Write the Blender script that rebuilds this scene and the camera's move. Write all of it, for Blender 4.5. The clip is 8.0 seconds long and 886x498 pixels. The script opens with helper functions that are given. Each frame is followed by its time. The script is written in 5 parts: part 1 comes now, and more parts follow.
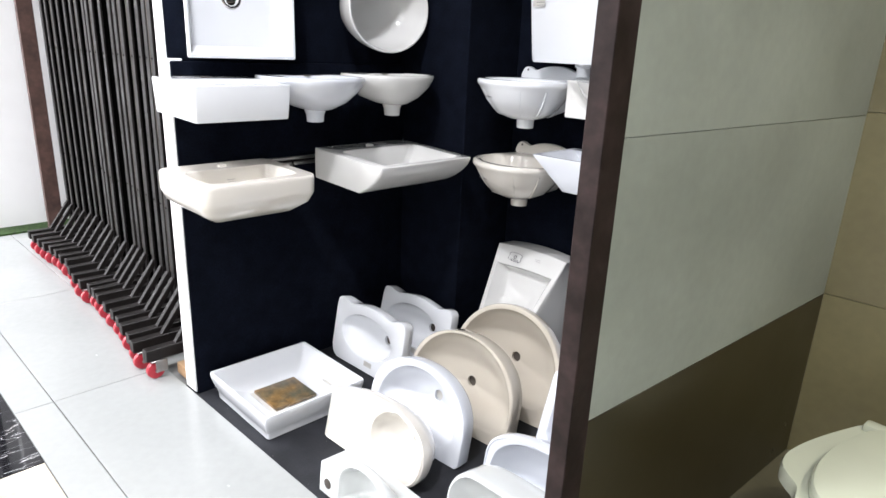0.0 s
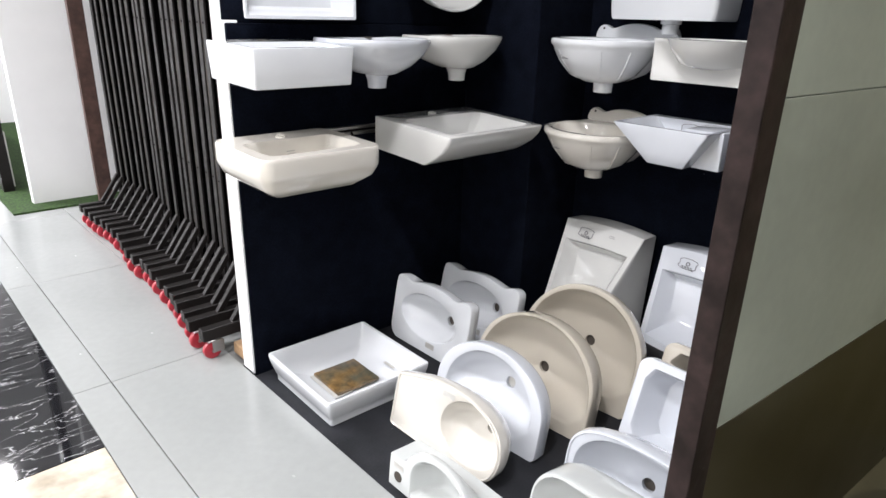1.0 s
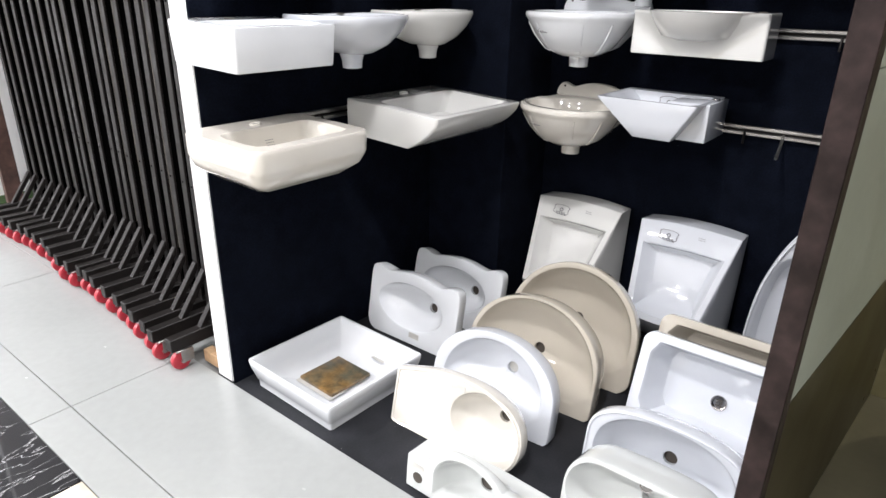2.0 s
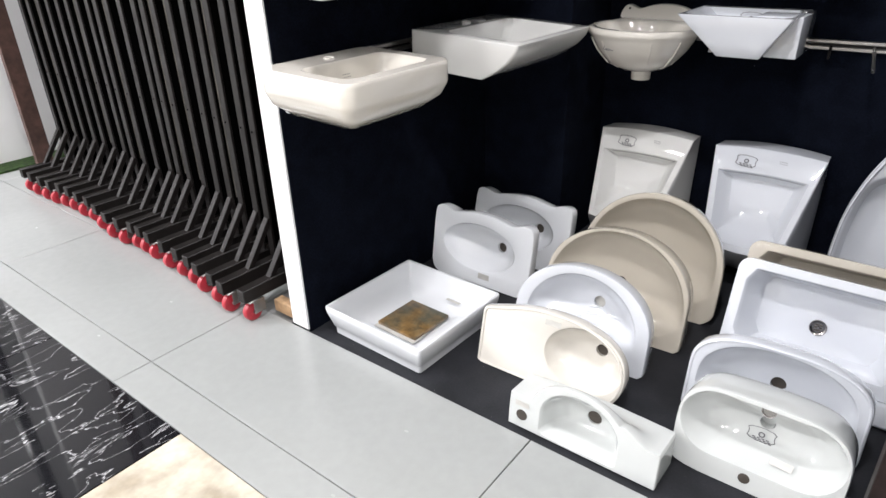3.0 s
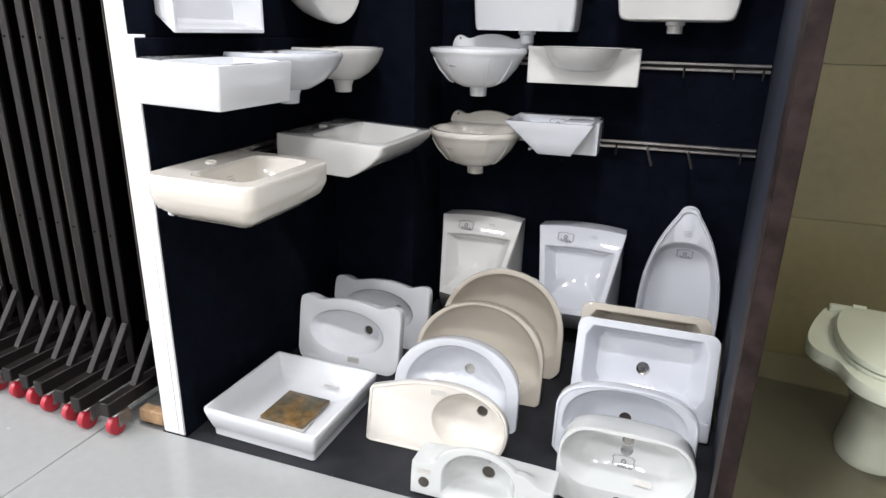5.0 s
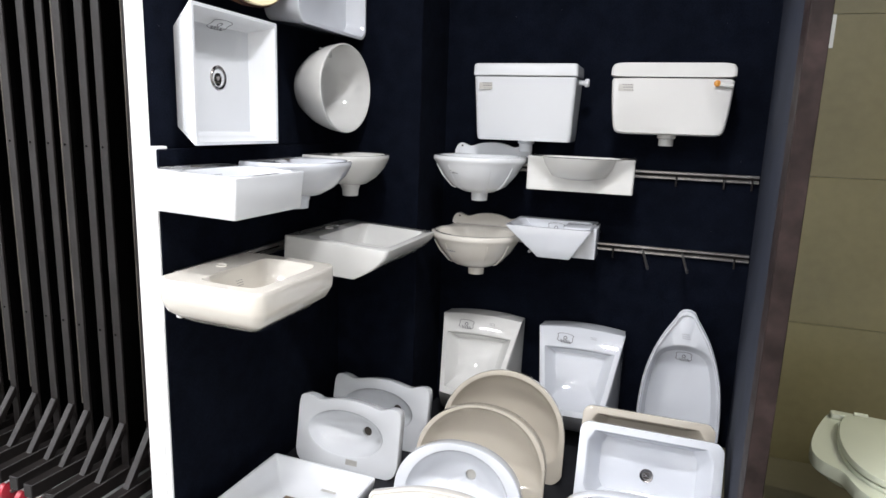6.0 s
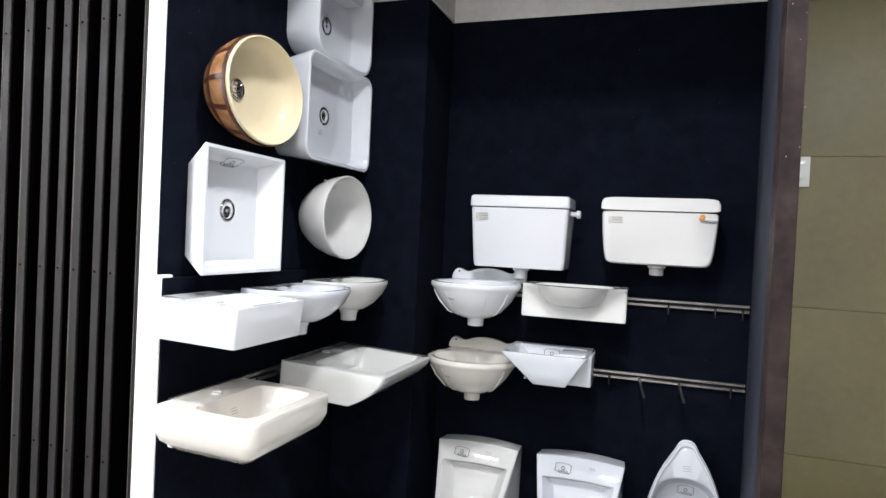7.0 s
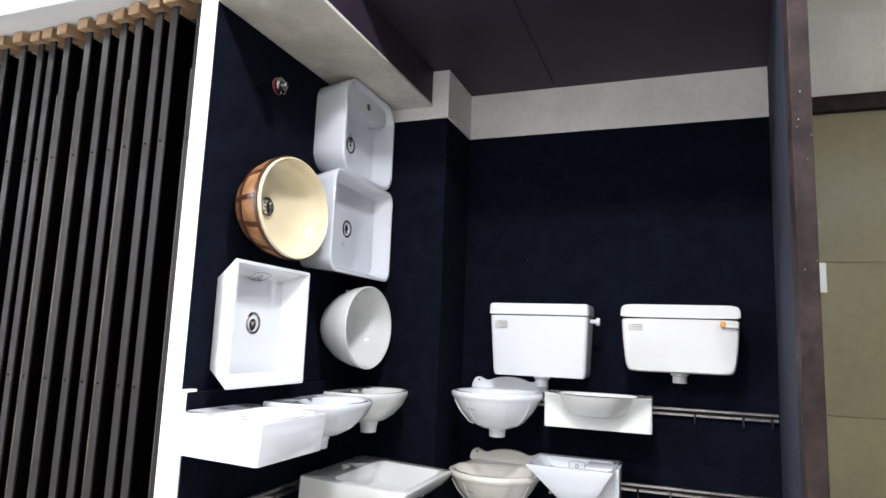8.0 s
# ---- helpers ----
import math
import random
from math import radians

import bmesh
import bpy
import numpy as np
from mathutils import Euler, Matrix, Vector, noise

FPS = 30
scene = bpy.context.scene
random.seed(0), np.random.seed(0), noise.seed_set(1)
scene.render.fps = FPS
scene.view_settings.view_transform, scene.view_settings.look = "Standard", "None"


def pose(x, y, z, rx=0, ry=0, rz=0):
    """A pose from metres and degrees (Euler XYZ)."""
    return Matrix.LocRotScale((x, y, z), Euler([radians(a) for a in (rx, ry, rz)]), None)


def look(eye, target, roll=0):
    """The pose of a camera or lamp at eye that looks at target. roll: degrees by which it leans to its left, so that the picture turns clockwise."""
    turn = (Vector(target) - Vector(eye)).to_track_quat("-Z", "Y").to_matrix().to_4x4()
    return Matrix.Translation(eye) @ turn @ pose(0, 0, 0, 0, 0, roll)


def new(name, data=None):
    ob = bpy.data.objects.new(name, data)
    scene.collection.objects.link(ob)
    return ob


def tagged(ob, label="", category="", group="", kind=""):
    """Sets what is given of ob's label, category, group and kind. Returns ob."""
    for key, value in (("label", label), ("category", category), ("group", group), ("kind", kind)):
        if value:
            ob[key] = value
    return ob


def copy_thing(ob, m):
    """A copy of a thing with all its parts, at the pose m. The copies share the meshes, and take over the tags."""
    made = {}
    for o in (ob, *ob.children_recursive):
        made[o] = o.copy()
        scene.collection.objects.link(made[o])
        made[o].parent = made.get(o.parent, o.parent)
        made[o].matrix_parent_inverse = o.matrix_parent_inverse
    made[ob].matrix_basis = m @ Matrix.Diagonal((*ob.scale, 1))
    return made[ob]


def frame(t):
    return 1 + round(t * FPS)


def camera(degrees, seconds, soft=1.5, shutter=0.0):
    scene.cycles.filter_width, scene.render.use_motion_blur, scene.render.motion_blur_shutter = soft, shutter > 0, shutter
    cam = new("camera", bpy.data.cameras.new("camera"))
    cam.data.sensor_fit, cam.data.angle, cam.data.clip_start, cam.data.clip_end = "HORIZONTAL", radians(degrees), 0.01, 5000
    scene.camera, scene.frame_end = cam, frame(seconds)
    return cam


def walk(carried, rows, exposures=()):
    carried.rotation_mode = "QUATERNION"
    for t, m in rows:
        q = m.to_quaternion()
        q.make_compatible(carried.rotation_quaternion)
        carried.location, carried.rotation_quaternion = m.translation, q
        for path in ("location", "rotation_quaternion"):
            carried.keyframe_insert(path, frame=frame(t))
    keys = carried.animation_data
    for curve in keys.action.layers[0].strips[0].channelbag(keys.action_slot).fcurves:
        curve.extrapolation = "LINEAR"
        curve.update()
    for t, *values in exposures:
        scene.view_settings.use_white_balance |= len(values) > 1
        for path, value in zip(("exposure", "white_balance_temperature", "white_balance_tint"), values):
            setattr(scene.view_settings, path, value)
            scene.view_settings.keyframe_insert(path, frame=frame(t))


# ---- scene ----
cam = camera(70.0, 8.0)
PATH = [
    (0, (0.121, 0.435, 1.34), (1.5, 1.751, 0.736), 2.5),
    (0.5, (0.105, 0.493, 1.314), (1.366, 1.913, 0.687), 2.1),
    (1, (0.151, 0.637, 1.304), (1.43, 2.008, 0.608), 1.5),
    (1.2, (0.181, 0.681, 1.298), (1.487, 2.018, 0.588), 0.5),
    (2.3, (-0.029, 0.961, 1.293), (1.442, 2.066, 0.508), 1.9),
    (2.5, (-0.055, 0.995, 1.28), (1.351, 2.133, 0.428), 1.1),
    (3, (-0.091, 1.129, 1.23), (1.308, 2.24, 0.332), -1.6),
    (3.5, (-0.124, 1.207, 1.232), (1.424, 2.064, 0.301), -1.3),
    (4, (-0.245, 1.256, 1.252), (1.453, 1.784, 0.337), -0.7),
    (4.5, (-0.336, 1.279, 1.292), (1.426, 1.785, 0.494), 0.5),
    (4.7, (-0.345, 1.265, 1.289), (1.428, 1.824, 0.553), 0.9),
    (5.8, (-0.378, 1.262, 1.35), (1.464, 1.898, 0.898), 1.6),
    (6, (-0.387, 1.278, 1.36), (1.47, 1.913, 0.973), 2.0),
    (6.5, (-0.403, 1.271, 1.392), (1.481, 1.909, 1.181), 2.8),
    (7, (-0.424, 1.26, 1.42), (1.465, 1.916, 1.384), 2.7),
    (7.5, (-0.445, 1.28, 1.433), (1.435, 1.948, 1.581), 2.6),
    (8, (-0.469, 1.282, 1.447), (1.385, 1.978, 1.729), 2.2),
]
walk(cam, [(t, look(eye, target, roll)) for t, eye, target, roll in PATH],
     [(0, 0.06, 6280, 10), (0.5, -0.14, 6350, 10), (1, -0.36, 6380, 10), (2.5, -0.15, 6450, 10), (3, -0.41, 6450, 10), (3.5, -0.46, 6450, 10), (4, -0.58, 6430, 10), (4.5, -0.58, 6380, 10), (6, -0.37, 6350, 9), (6.5, -0.3, 6300, 9), (7, -0.23, 6250, 9), (7.5, -0.16, 6200, 9), (8, -0.06, 6200, 9)])

# ---- sizes of the place ----
XF, XB = 1.06, 2.47          # front edge and back wall of the display booth
YL, YU, YR = 2.645, 2.668, 0.905
ZB, ZC = 2.452, 2.68          # pale band under the booth's dark ceiling
PX, PY = 2.136, 2.262         # the corner pillar
FL = -0.008                  # the booth's dark floor board

# ---- world, sun, lamps ----
world = bpy.data.worlds.new("world")
scene.world = world
world.use_nodes = True
world.node_tree.nodes["Background"].inputs["Color"].default_value = (0.9, 0.95, 1.0, 1)
world.node_tree.nodes["Background"].inputs["Strength"].default_value = 0.022


# ---- materials ----
def material(name, color, rough=0.5, metal=0.0, var=0.08, scale=6.0, fine=0.0, fine_scale=120.0, bump=0.0, bump_scale=150.0, coat=0.0, second=None, rough_var=0.0, per_object=0.0, spec=0.5):
    m = bpy.data.materials.new(name)
    m.use_nodes = True
    nt = m.node_tree
    b = nt.nodes["Principled BSDF"]
    b.inputs["Roughness"].default_value = rough
    b.inputs["Metallic"].default_value = metal
    b.inputs["Specular IOR Level"].default_value = spec
    b.inputs["Coat Weight"].default_value = coat
    b.inputs["Coat Roughness"].default_value = 0.04
    tc = nt.nodes.new("ShaderNodeTexCoord")
    n1 = nt.nodes.new("ShaderNodeTexNoise")
    n1.inputs["Scale"].default_value = scale
    n1.inputs["Detail"].default_value = 5
    nt.links.new(tc.outputs["Object"], n1.inputs["Vector"])
    ramp = nt.nodes.new("ShaderNodeMix")
    ramp.data_type = "RGBA"
    lo = [max(0, c * (1 - var)) for c in color]
    hi = [min(1, c * (1 + var)) for c in color] if second is None else second
    ramp.inputs[6].default_value = (*lo, 1)
    ramp.inputs[7].default_value = (*hi, 1)
    cr = nt.nodes.new("ShaderNodeMapRange")
    cr.inputs["From Min"].default_value, cr.inputs["From Max"].default_value = 0.35, 0.65
    nt.links.new(n1.outputs["Fac"], cr.inputs["Value"])
    nt.links.new(cr.outputs["Result"], ramp.inputs[0])
    out = ramp.outputs[2]
    n2 = nt.nodes.new("ShaderNodeTexNoise")
    n2.inputs["Scale"].default_value = fine_scale
    n2.inputs["Detail"].default_value = 3
    nt.links.new(tc.outputs["Object"], n2.inputs["Vector"])
    if fine > 0:
        mul = nt.nodes.new("ShaderNodeMix")
        mul.data_type, mul.blend_type = "RGBA", "MULTIPLY"
        mr = nt.nodes.new("ShaderNodeMapRange")
        mr.inputs["From Min"].default_value, mr.inputs["From Max"].default_value = 0.3, 0.7
        mr.inputs["To Min"].default_value = 1 - fine
        nt.links.new(n2.outputs["Fac"], mr.inputs["Value"])
        mul.inputs[0].default_value = 1
        nt.links.new(out, mul.inputs[6])
        nt.links.new(mr.outputs["Result"], mul.inputs[7])
        out = mul.outputs[2]
    if per_object > 0:
        oi = nt.nodes.new("ShaderNodeObjectInfo")
        mr = nt.nodes.new("ShaderNodeMapRange")
        mr.inputs["To Min"].default_value, mr.inputs["To Max"].default_value = 1 - per_object, 1.0
        nt.links.new(oi.outputs["Random"], mr.inputs["Value"])
        mul = nt.nodes.new("ShaderNodeMix")
        mul.data_type, mul.blend_type = "RGBA", "MULTIPLY"
        mul.inputs[0].default_value = 1
        nt.links.new(out, mul.inputs[6])
        nt.links.new(mr.outputs["Result"], mul.inputs[7])
        out = mul.outputs[2]
    nt.links.new(out, b.inputs["Base Color"])
    if rough_var > 0:
        mr = nt.nodes.new("ShaderNodeMapRange")
        mr.inputs["From Min"].default_value, mr.inputs["From Max"].default_value = 0.3, 0.7
        mr.inputs["To Min"].default_value, mr.inputs["To Max"].default_value = max(0, rough - rough_var), rough + rough_var
        nt.links.new(n1.outputs["Fac"], mr.inputs["Value"])
        nt.links.new(mr.outputs["Result"], b.inputs["Roughness"])
    if bump > 0:
        n3 = nt.nodes.new("ShaderNodeTexNoise")
        n3.inputs["Scale"].default_value = bump_scale
        n3.inputs["Detail"].default_value = 4
        nt.links.new(tc.outputs["Object"], n3.inputs["Vector"])
        bp = nt.nodes.new("ShaderNodeBump")
        bp.inputs["Strength"].default_value = bump
        bp.inputs["Distance"].default_value = 0.002
        nt.links.new(n3.outputs["Fac"], bp.inputs["Height"])
        nt.links.new(bp.outputs["Normal"], b.inputs["Normal"])
    return m


CER = material("white_glaze", (0.75, 0.77, 0.795), 0.04, var=0.015, scale=4, rough_var=0.015, bump=0.02, bump_scale=18, coat=0.6)
CER_COOL = material("cool_white_glaze", (0.655, 0.68, 0.725), 0.04, var=0.015, scale=4, rough_var=0.015, bump=0.02, bump_scale=18, coat=0.6)
CER_PALE = material("pale_grey_white_glaze", (0.58, 0.60, 0.59), 0.04, var=0.015, scale=4, rough_var=0.015, bump=0.02, bump_scale=18, coat=0.6)
CER_WARM = material("off_white_glaze", (0.685, 0.685, 0.665), 0.04, var=0.02, scale=4, rough_var=0.03, bump=0.02, bump_scale=18, coat=0.6)
IVORY = material("ivory_glaze", (0.69, 0.66, 0.60), 0.04, var=0.02, scale=4, rough_var=0.03, bump=0.02, bump_scale=18, coat=0.6)
BEIGE = material("beige_glaze", (0.56, 0.515, 0.435), 0.04, var=0.03, scale=4, rough_var=0.03, bump=0.02, bump_scale=18, coat=0.6)
MINT = material("pale_green_glaze", (0.55, 0.58, 0.47), 0.10, var=0.02, scale=4, rough_var=0.03)
CREAM_IN = material("cream_glaze", (0.71, 0.625, 0.43), 0.14, var=0.03, scale=5, rough_var=0.03)
BARREL = material("painted_wood_stave", (0.30, 0.15, 0.065), 0.3, var=0.3, scale=30, fine=0.25, fine_scale=90)
BARREL_DARK = material("dark_brown_band", (0.055, 0.02, 0.012), 0.3, var=0.25, scale=30)
PLASTIC = material("white_plastic", (0.69, 0.71, 0.735), 0.16, var=0.005, scale=3, rough_var=0.015)
PLASTIC_WARM = material("off_white_plastic", (0.665, 0.665, 0.65), 0.16, var=0.005, scale=3, rough_var=0.015)
NAVY = material("navy_felt", (0.0055, 0.0074, 0.0142), 1.0, spec=0.05, var=0.22, scale=16.0, fine=0.5, fine_scale=190, bump=0.5, bump_scale=420)
NAVY_BOARD = material("slate_blue_board", (0.028, 0.033, 0.051), 0.8, spec=0.2, var=0.15, scale=4, fine=0.2, fine_scale=200)
FLOOR_DARK = material("charcoal_board", (0.018, 0.019, 0.023), 0.7, spec=0.25, var=0.25, scale=9, fine=0.3, fine_scale=220, bump=0.2)
PAINT = material("white_paint", (0.82, 0.82, 0.82), 0.55, var=0.015, scale=5, bump=0.08, bump_scale=60)
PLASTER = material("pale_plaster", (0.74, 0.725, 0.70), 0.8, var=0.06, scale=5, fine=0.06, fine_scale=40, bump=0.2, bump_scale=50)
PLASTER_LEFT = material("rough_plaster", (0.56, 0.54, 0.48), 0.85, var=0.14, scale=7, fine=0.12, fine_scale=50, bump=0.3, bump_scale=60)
CEIL_DARK = material("dark_plum_board", (0.028, 0.020, 0.032), 0.5, spec=0.3, var=0.2, scale=3, rough_var=0.08)
BROWN = material("dark_brown_laminate", (0.026, 0.0172, 0.0163), 0.55, spec=0.15, var=0.40, scale=14, fine=0.35, fine_scale=45, rough_var=0.12, bump=0.1)
STEEL = material("black_painted_steel", (0.0115, 0.0095, 0.0090), 0.45, spec=0.22, var=0.25, scale=9, fine=0.2, fine_scale=80, rough_var=0.1)
# Near-black: the deep shade between the racks is put into this colour.
BLACK = material("rack_shade_black", (0.0012, 0.0012, 0.0012), 0.95, spec=0.01, var=0.2)
# Dark brown paints the shade inside drains, tap holes and slots.
HOLE = material("hole_shade", (0.062, 0.052, 0.043), 0.6, var=0.2)
CHROME = material("chrome", (0.40, 0.38, 0.37), 0.12, metal=1.0, var=0.05, scale=30, rough_var=0.06)
ZINC = material("brushed_aluminium", (0.36, 0.35, 0.34), 0.38, metal=1.0, var=0.15, scale=20, rough_var=0.08)
EDGE = material("dull_tile_edge", (0.10, 0.088, 0.075), 0.6, var=0.3, scale=8, fine=0.3)
RUST = material("red_brown_board", (0.085, 0.045, 0.036), 0.6, var=0.3, scale=12, fine=0.3, fine_scale=50)
RED = material("red_polyurethane", (0.38, 0.020, 0.035), 0.35, var=0.15, scale=20)
RED_DARK = material("dark_red_rubber", (0.10, 0.010, 0.014), 0.5, var=0.2, scale=30)
TILE = material("pale_grey_tile", (0.326, 0.338, 0.332), 0.22, var=0.035, scale=1.6, fine=0.05, fine_scale=30, rough_var=0.06, per_object=0.04)
GROUT = material("grey_grout", (0.20, 0.20, 0.195), 0.8, var=0.15, scale=20)
OLIVE = material("dark_olive_tile", (0.034, 0.027, 0.0115), 0.32, var=0.12, scale=2.5, fine=0.12, fine_scale=35, rough_var=0.06, per_object=0.05)
KHAKI = material("pale_sage_tile", (0.272, 0.300, 0.270), 0.32, var=0.14, scale=2.0, fine=0.08, fine_scale=30, rough_var=0.06, per_object=0.05)
KHAKI_BACK = material("khaki_tile", (0.168, 0.148, 0.074), 0.32, var=0.10, scale=2.0, fine=0.1, fine_scale=30, rough_var=0.06, per_object=0.05)
CABIN_FLOOR = material("olive_floor_tile", (0.122, 0.112, 0.072), 0.35, var=0.08, scale=3.0, fine=0.08, fine_scale=40)
TURF = material("green_turf", (0.012, 0.034, 0.004), 0.9, var=0.4, scale=60, second=(0.032, 0.078, 0.010))
WOOD = material("raw_pine", (0.42, 0.27, 0.15), 0.7, var=0.25, scale=12, fine=0.2, fine_scale=60)
STICKER = material("grey_print", (0.13, 0.13, 0.14), 0.6, var=0.2, scale=60)
TAPE = material("translucent_tape", (0.50, 0.49, 0.46), 0.35, var=0.08, scale=30)
LINT = material("grey_lint", (0.22, 0.21, 0.20), 0.9, var=0.2)
CORD = material("white_cord", (0.50, 0.47, 0.42), 0.5, var=0.12, scale=50)
BRASS = material("orange_button", (0.62, 0.27, 0.04), 0.35, var=0.1)
MARK = material("stone_sample", (0.40, 0.24, 0.09), 0.3, var=0.3, scale=16, second=(0.11, 0.105, 0.075), fine=0.6, fine_scale=46)
CREAM_MARBLE = material("cream_marble", (0.68, 0.63, 0.53), 0.12, var=0.05, scale=7, second=(0.40, 0.35, 0.27), fine=0.25, fine_scale=22)
GLOW = bpy.data.materials.new("lamp_glow")
GLOW.use_nodes = True
GLOW.node_tree.nodes["Principled BSDF"].inputs["Emission Color"].default_value = (1, 0.97, 0.92, 1)
GLOW.node_tree.nodes["Principled BSDF"].inputs["Emission Strength"].default_value = 30


def black_marble():
    m = material("black_marble", (0.010, 0.010, 0.012), 0.05, var=0.3, scale=3)
    nt = m.node_tree
    b = nt.nodes["Principled BSDF"]
    tc = nt.nodes.new("ShaderNodeTexCoord")
    mp = nt.nodes.new("ShaderNodeMapping")
    mp.inputs["Scale"].default_value = (1.6, 5.5, 1.0)
    mp.inputs["Rotation"].default_value = (0, 0, 0.25)
    wv = nt.nodes.new("ShaderNodeTexNoise")
    wv.inputs["Scale"].default_value = 2.6
    wv.inputs["Detail"].default_value = 9
    wv.inputs["Distortion"].default_value = 0.6
    nz = nt.nodes.new("ShaderNodeTexNoise")
    nz.inputs["Scale"].default_value = 6
    cr = nt.nodes.new("ShaderNodeValToRGB")
    cr.color_ramp.elements[0].position, cr.color_ramp.elements[0].color = 0.494, (0, 0, 0, 1)
    cr.color_ramp.elements[1].position, cr.color_ramp.elements[1].color = 0.506, (0, 0, 0, 1)
    mid = cr.color_ramp.elements.new(0.500)
    mid.color = (0.8, 0.8, 0.82, 1)
    mul = nt.nodes.new("ShaderNodeMix")
    mul.data_type, mul.blend_type = "RGBA", "MULTIPLY"
    mul.inputs[0].default_value = 1
    add = nt.nodes.new("ShaderNodeMix")
    add.data_type, add.blend_type = "RGBA", "ADD"
    add.inputs[0].default_value = 1
    add.inputs[6].default_value = (0.010, 0.010, 0.012, 1)
    nt.links.new(tc.outputs["Object"], mp.inputs["Vector"])
    nt.links.new(mp.outputs["Vector"], wv.inputs["Vector"])
    nt.links.new(tc.outputs["Object"], nz.inputs["Vector"])
    nt.links.new(wv.outputs["Fac"], cr.inputs["Fac"])
    nt.links.new(cr.outputs["Color"], mul.inputs[6])
    nt.links.new(nz.outputs["Fac"], mul.inputs[7])
    nt.links.new(mul.outputs[2], add.inputs[7])
    nt.links.new(add.outputs[2], b.inputs["Base Color"])
    return m


MARBLE = black_marble()


# ---- mesh tools ----
def finish(bm, name, mat, sharp=38, flat=False):
    bmesh.ops.recalc_face_normals(bm, faces=bm.faces[:])
    me = bpy.data.meshes.new(name)
    for f in bm.faces:
        f.smooth = not flat
    lim = radians(sharp)
    for e in bm.edges:
        if len(e.link_faces) == 2 and e.calc_face_angle(0) > lim:
            e.smooth = False
    bm.to_mesh(me)
    bm.free()
    me.materials.append(mat)
    return me


def part(name, bm, mat, parent, label="", sharp=38):
    ob = new(name, finish(bm, name, mat, sharp))
    ob.parent = parent
    if label:
        tagged(ob, label)
    return ob


def single(name, bm, mat, label, category, kind="", group="", m=None):
    ob = new(name, finish(bm, name, mat))
    if m is not None:
        ob.matrix_world = m
    return tagged(ob, label, category, group, kind)


def thing(name, m, label, category, group=""):
    ob = new(name)
    ob.empty_display_size = 0.05
    ob.matrix_world = m
    return tagged(ob, label, category, group)


def box(lo, hi, bevel=0.0, seg=2, bm=None):
    own = bmesh.new()
    bmesh.ops.create_cube(own, size=1)
    for v in own.verts:
        v.co = Vector([lo[i] + (v.co[i] + 0.5) * (hi[i] - lo[i]) for i in range(3)])
    if bevel > 0:
        bmesh.ops.bevel(own, geom=own.edges[:], offset=bevel, segments=seg, profile=0.5, affect="EDGES")
    if bm is None:
        return own
    return merge(bm, own)


def merge(bm, other, m=None):
    me = bpy.data.meshes.new("scratch")
    other.to_mesh(me)
    other.free()
    if m is not None:
        me.transform(m)
    bm.from_mesh(me)
    bpy.data.meshes.remove(me)
    return bm


def rings_mesh(rings, cap0=True, cap1=True, bm=None):
    bm = bm or bmesh.new()
    rows = [[bm.verts.new(p) for p in r] for r in rings]
    n = len(rows[0])
    for a, b in zip(rows, rows[1:]):
        for i in range(n):
            j = (i + 1) % n
            bm.faces.new((a[i], a[j], b[j], b[i]))
    if cap0:
        bm.faces.new(rows[0][::-1])
    if cap1:
        bm.faces.new(rows[-1])
    return bm


def lathe(profile, n=24, cap0=True, cap1=True):
    return rings_mesh([[(r * math.cos(2 * math.pi * i / n), r * math.sin(2 * math.pi * i / n), z) for i in range(n)] for r, z in profile], cap0, cap1)


def tube(points, r, n=8):
    """A round bar along points."""
    rings = []
    pts = [Vector(p) for p in points]
    for i, p in enumerate(pts):
        d = (pts[min(i + 1, len(pts) - 1)] - pts[max(i - 1, 0)]).normalized()
        a = d.cross(Vector((0.31, 0.22, 0.93))).normalized()
        b = d.cross(a)
        rings.append([p + r * (math.cos(2 * math.pi * k / n) * a + math.sin(2 * math.pi * k / n) * b) for k in range(n)])
    return rings_mesh(rings)


def rrect(w, h, r, cx=0.0, cy=0.0, k=6, m=5):
    """A rounded rectangle, with m points along each side."""
    pts = []
    for i, (sx, sy) in enumerate(((1, -1), (1, 1), (-1, 1), (-1, -1))):
        for j in range(k + 1):
            a = radians(-90 + 90 * i + 90 * j / k)
            pts.append((cx + sx * (w / 2 - r) + r * math.cos(a), cy + sy * (h / 2 - r) + r * math.sin(a)))
    out = []
    for i, p in enumerate(pts):
        q = pts[(i + 1) % len(pts)]
        out.append(p)
        if (i + 1) % (k + 1) == 0:
            for j in range(1, m):
                out.append((p[0] + (q[0] - p[0]) * j / m, p[1] + (q[1] - p[1]) * j / m))
    return out


def ellipse(a, b, cx=0.0, cy=0.0, n=56, e=2.0):
    out = []
    for i in range(n):
        t = 2 * math.pi * i / n
        c, s = math.cos(t), math.sin(t)
        out.append((cx + a * math.copysign(abs(c) ** (2 / e), c), cy + b * math.copysign(abs(s) ** (2 / e), s)))
    return out


def soften(pts, times=2):
    for _ in range(times):
        pts = [q for i, p in enumerate(pts) for r in [pts[(i + 1) % len(pts)]] for q in ((0.75 * p[0] + 0.25 * r[0], 0.75 * p[1] + 0.25 * r[1]), (0.25 * p[0] + 0.75 * r[0], 0.25 * p[1] + 0.75 * r[1]))]
    return pts


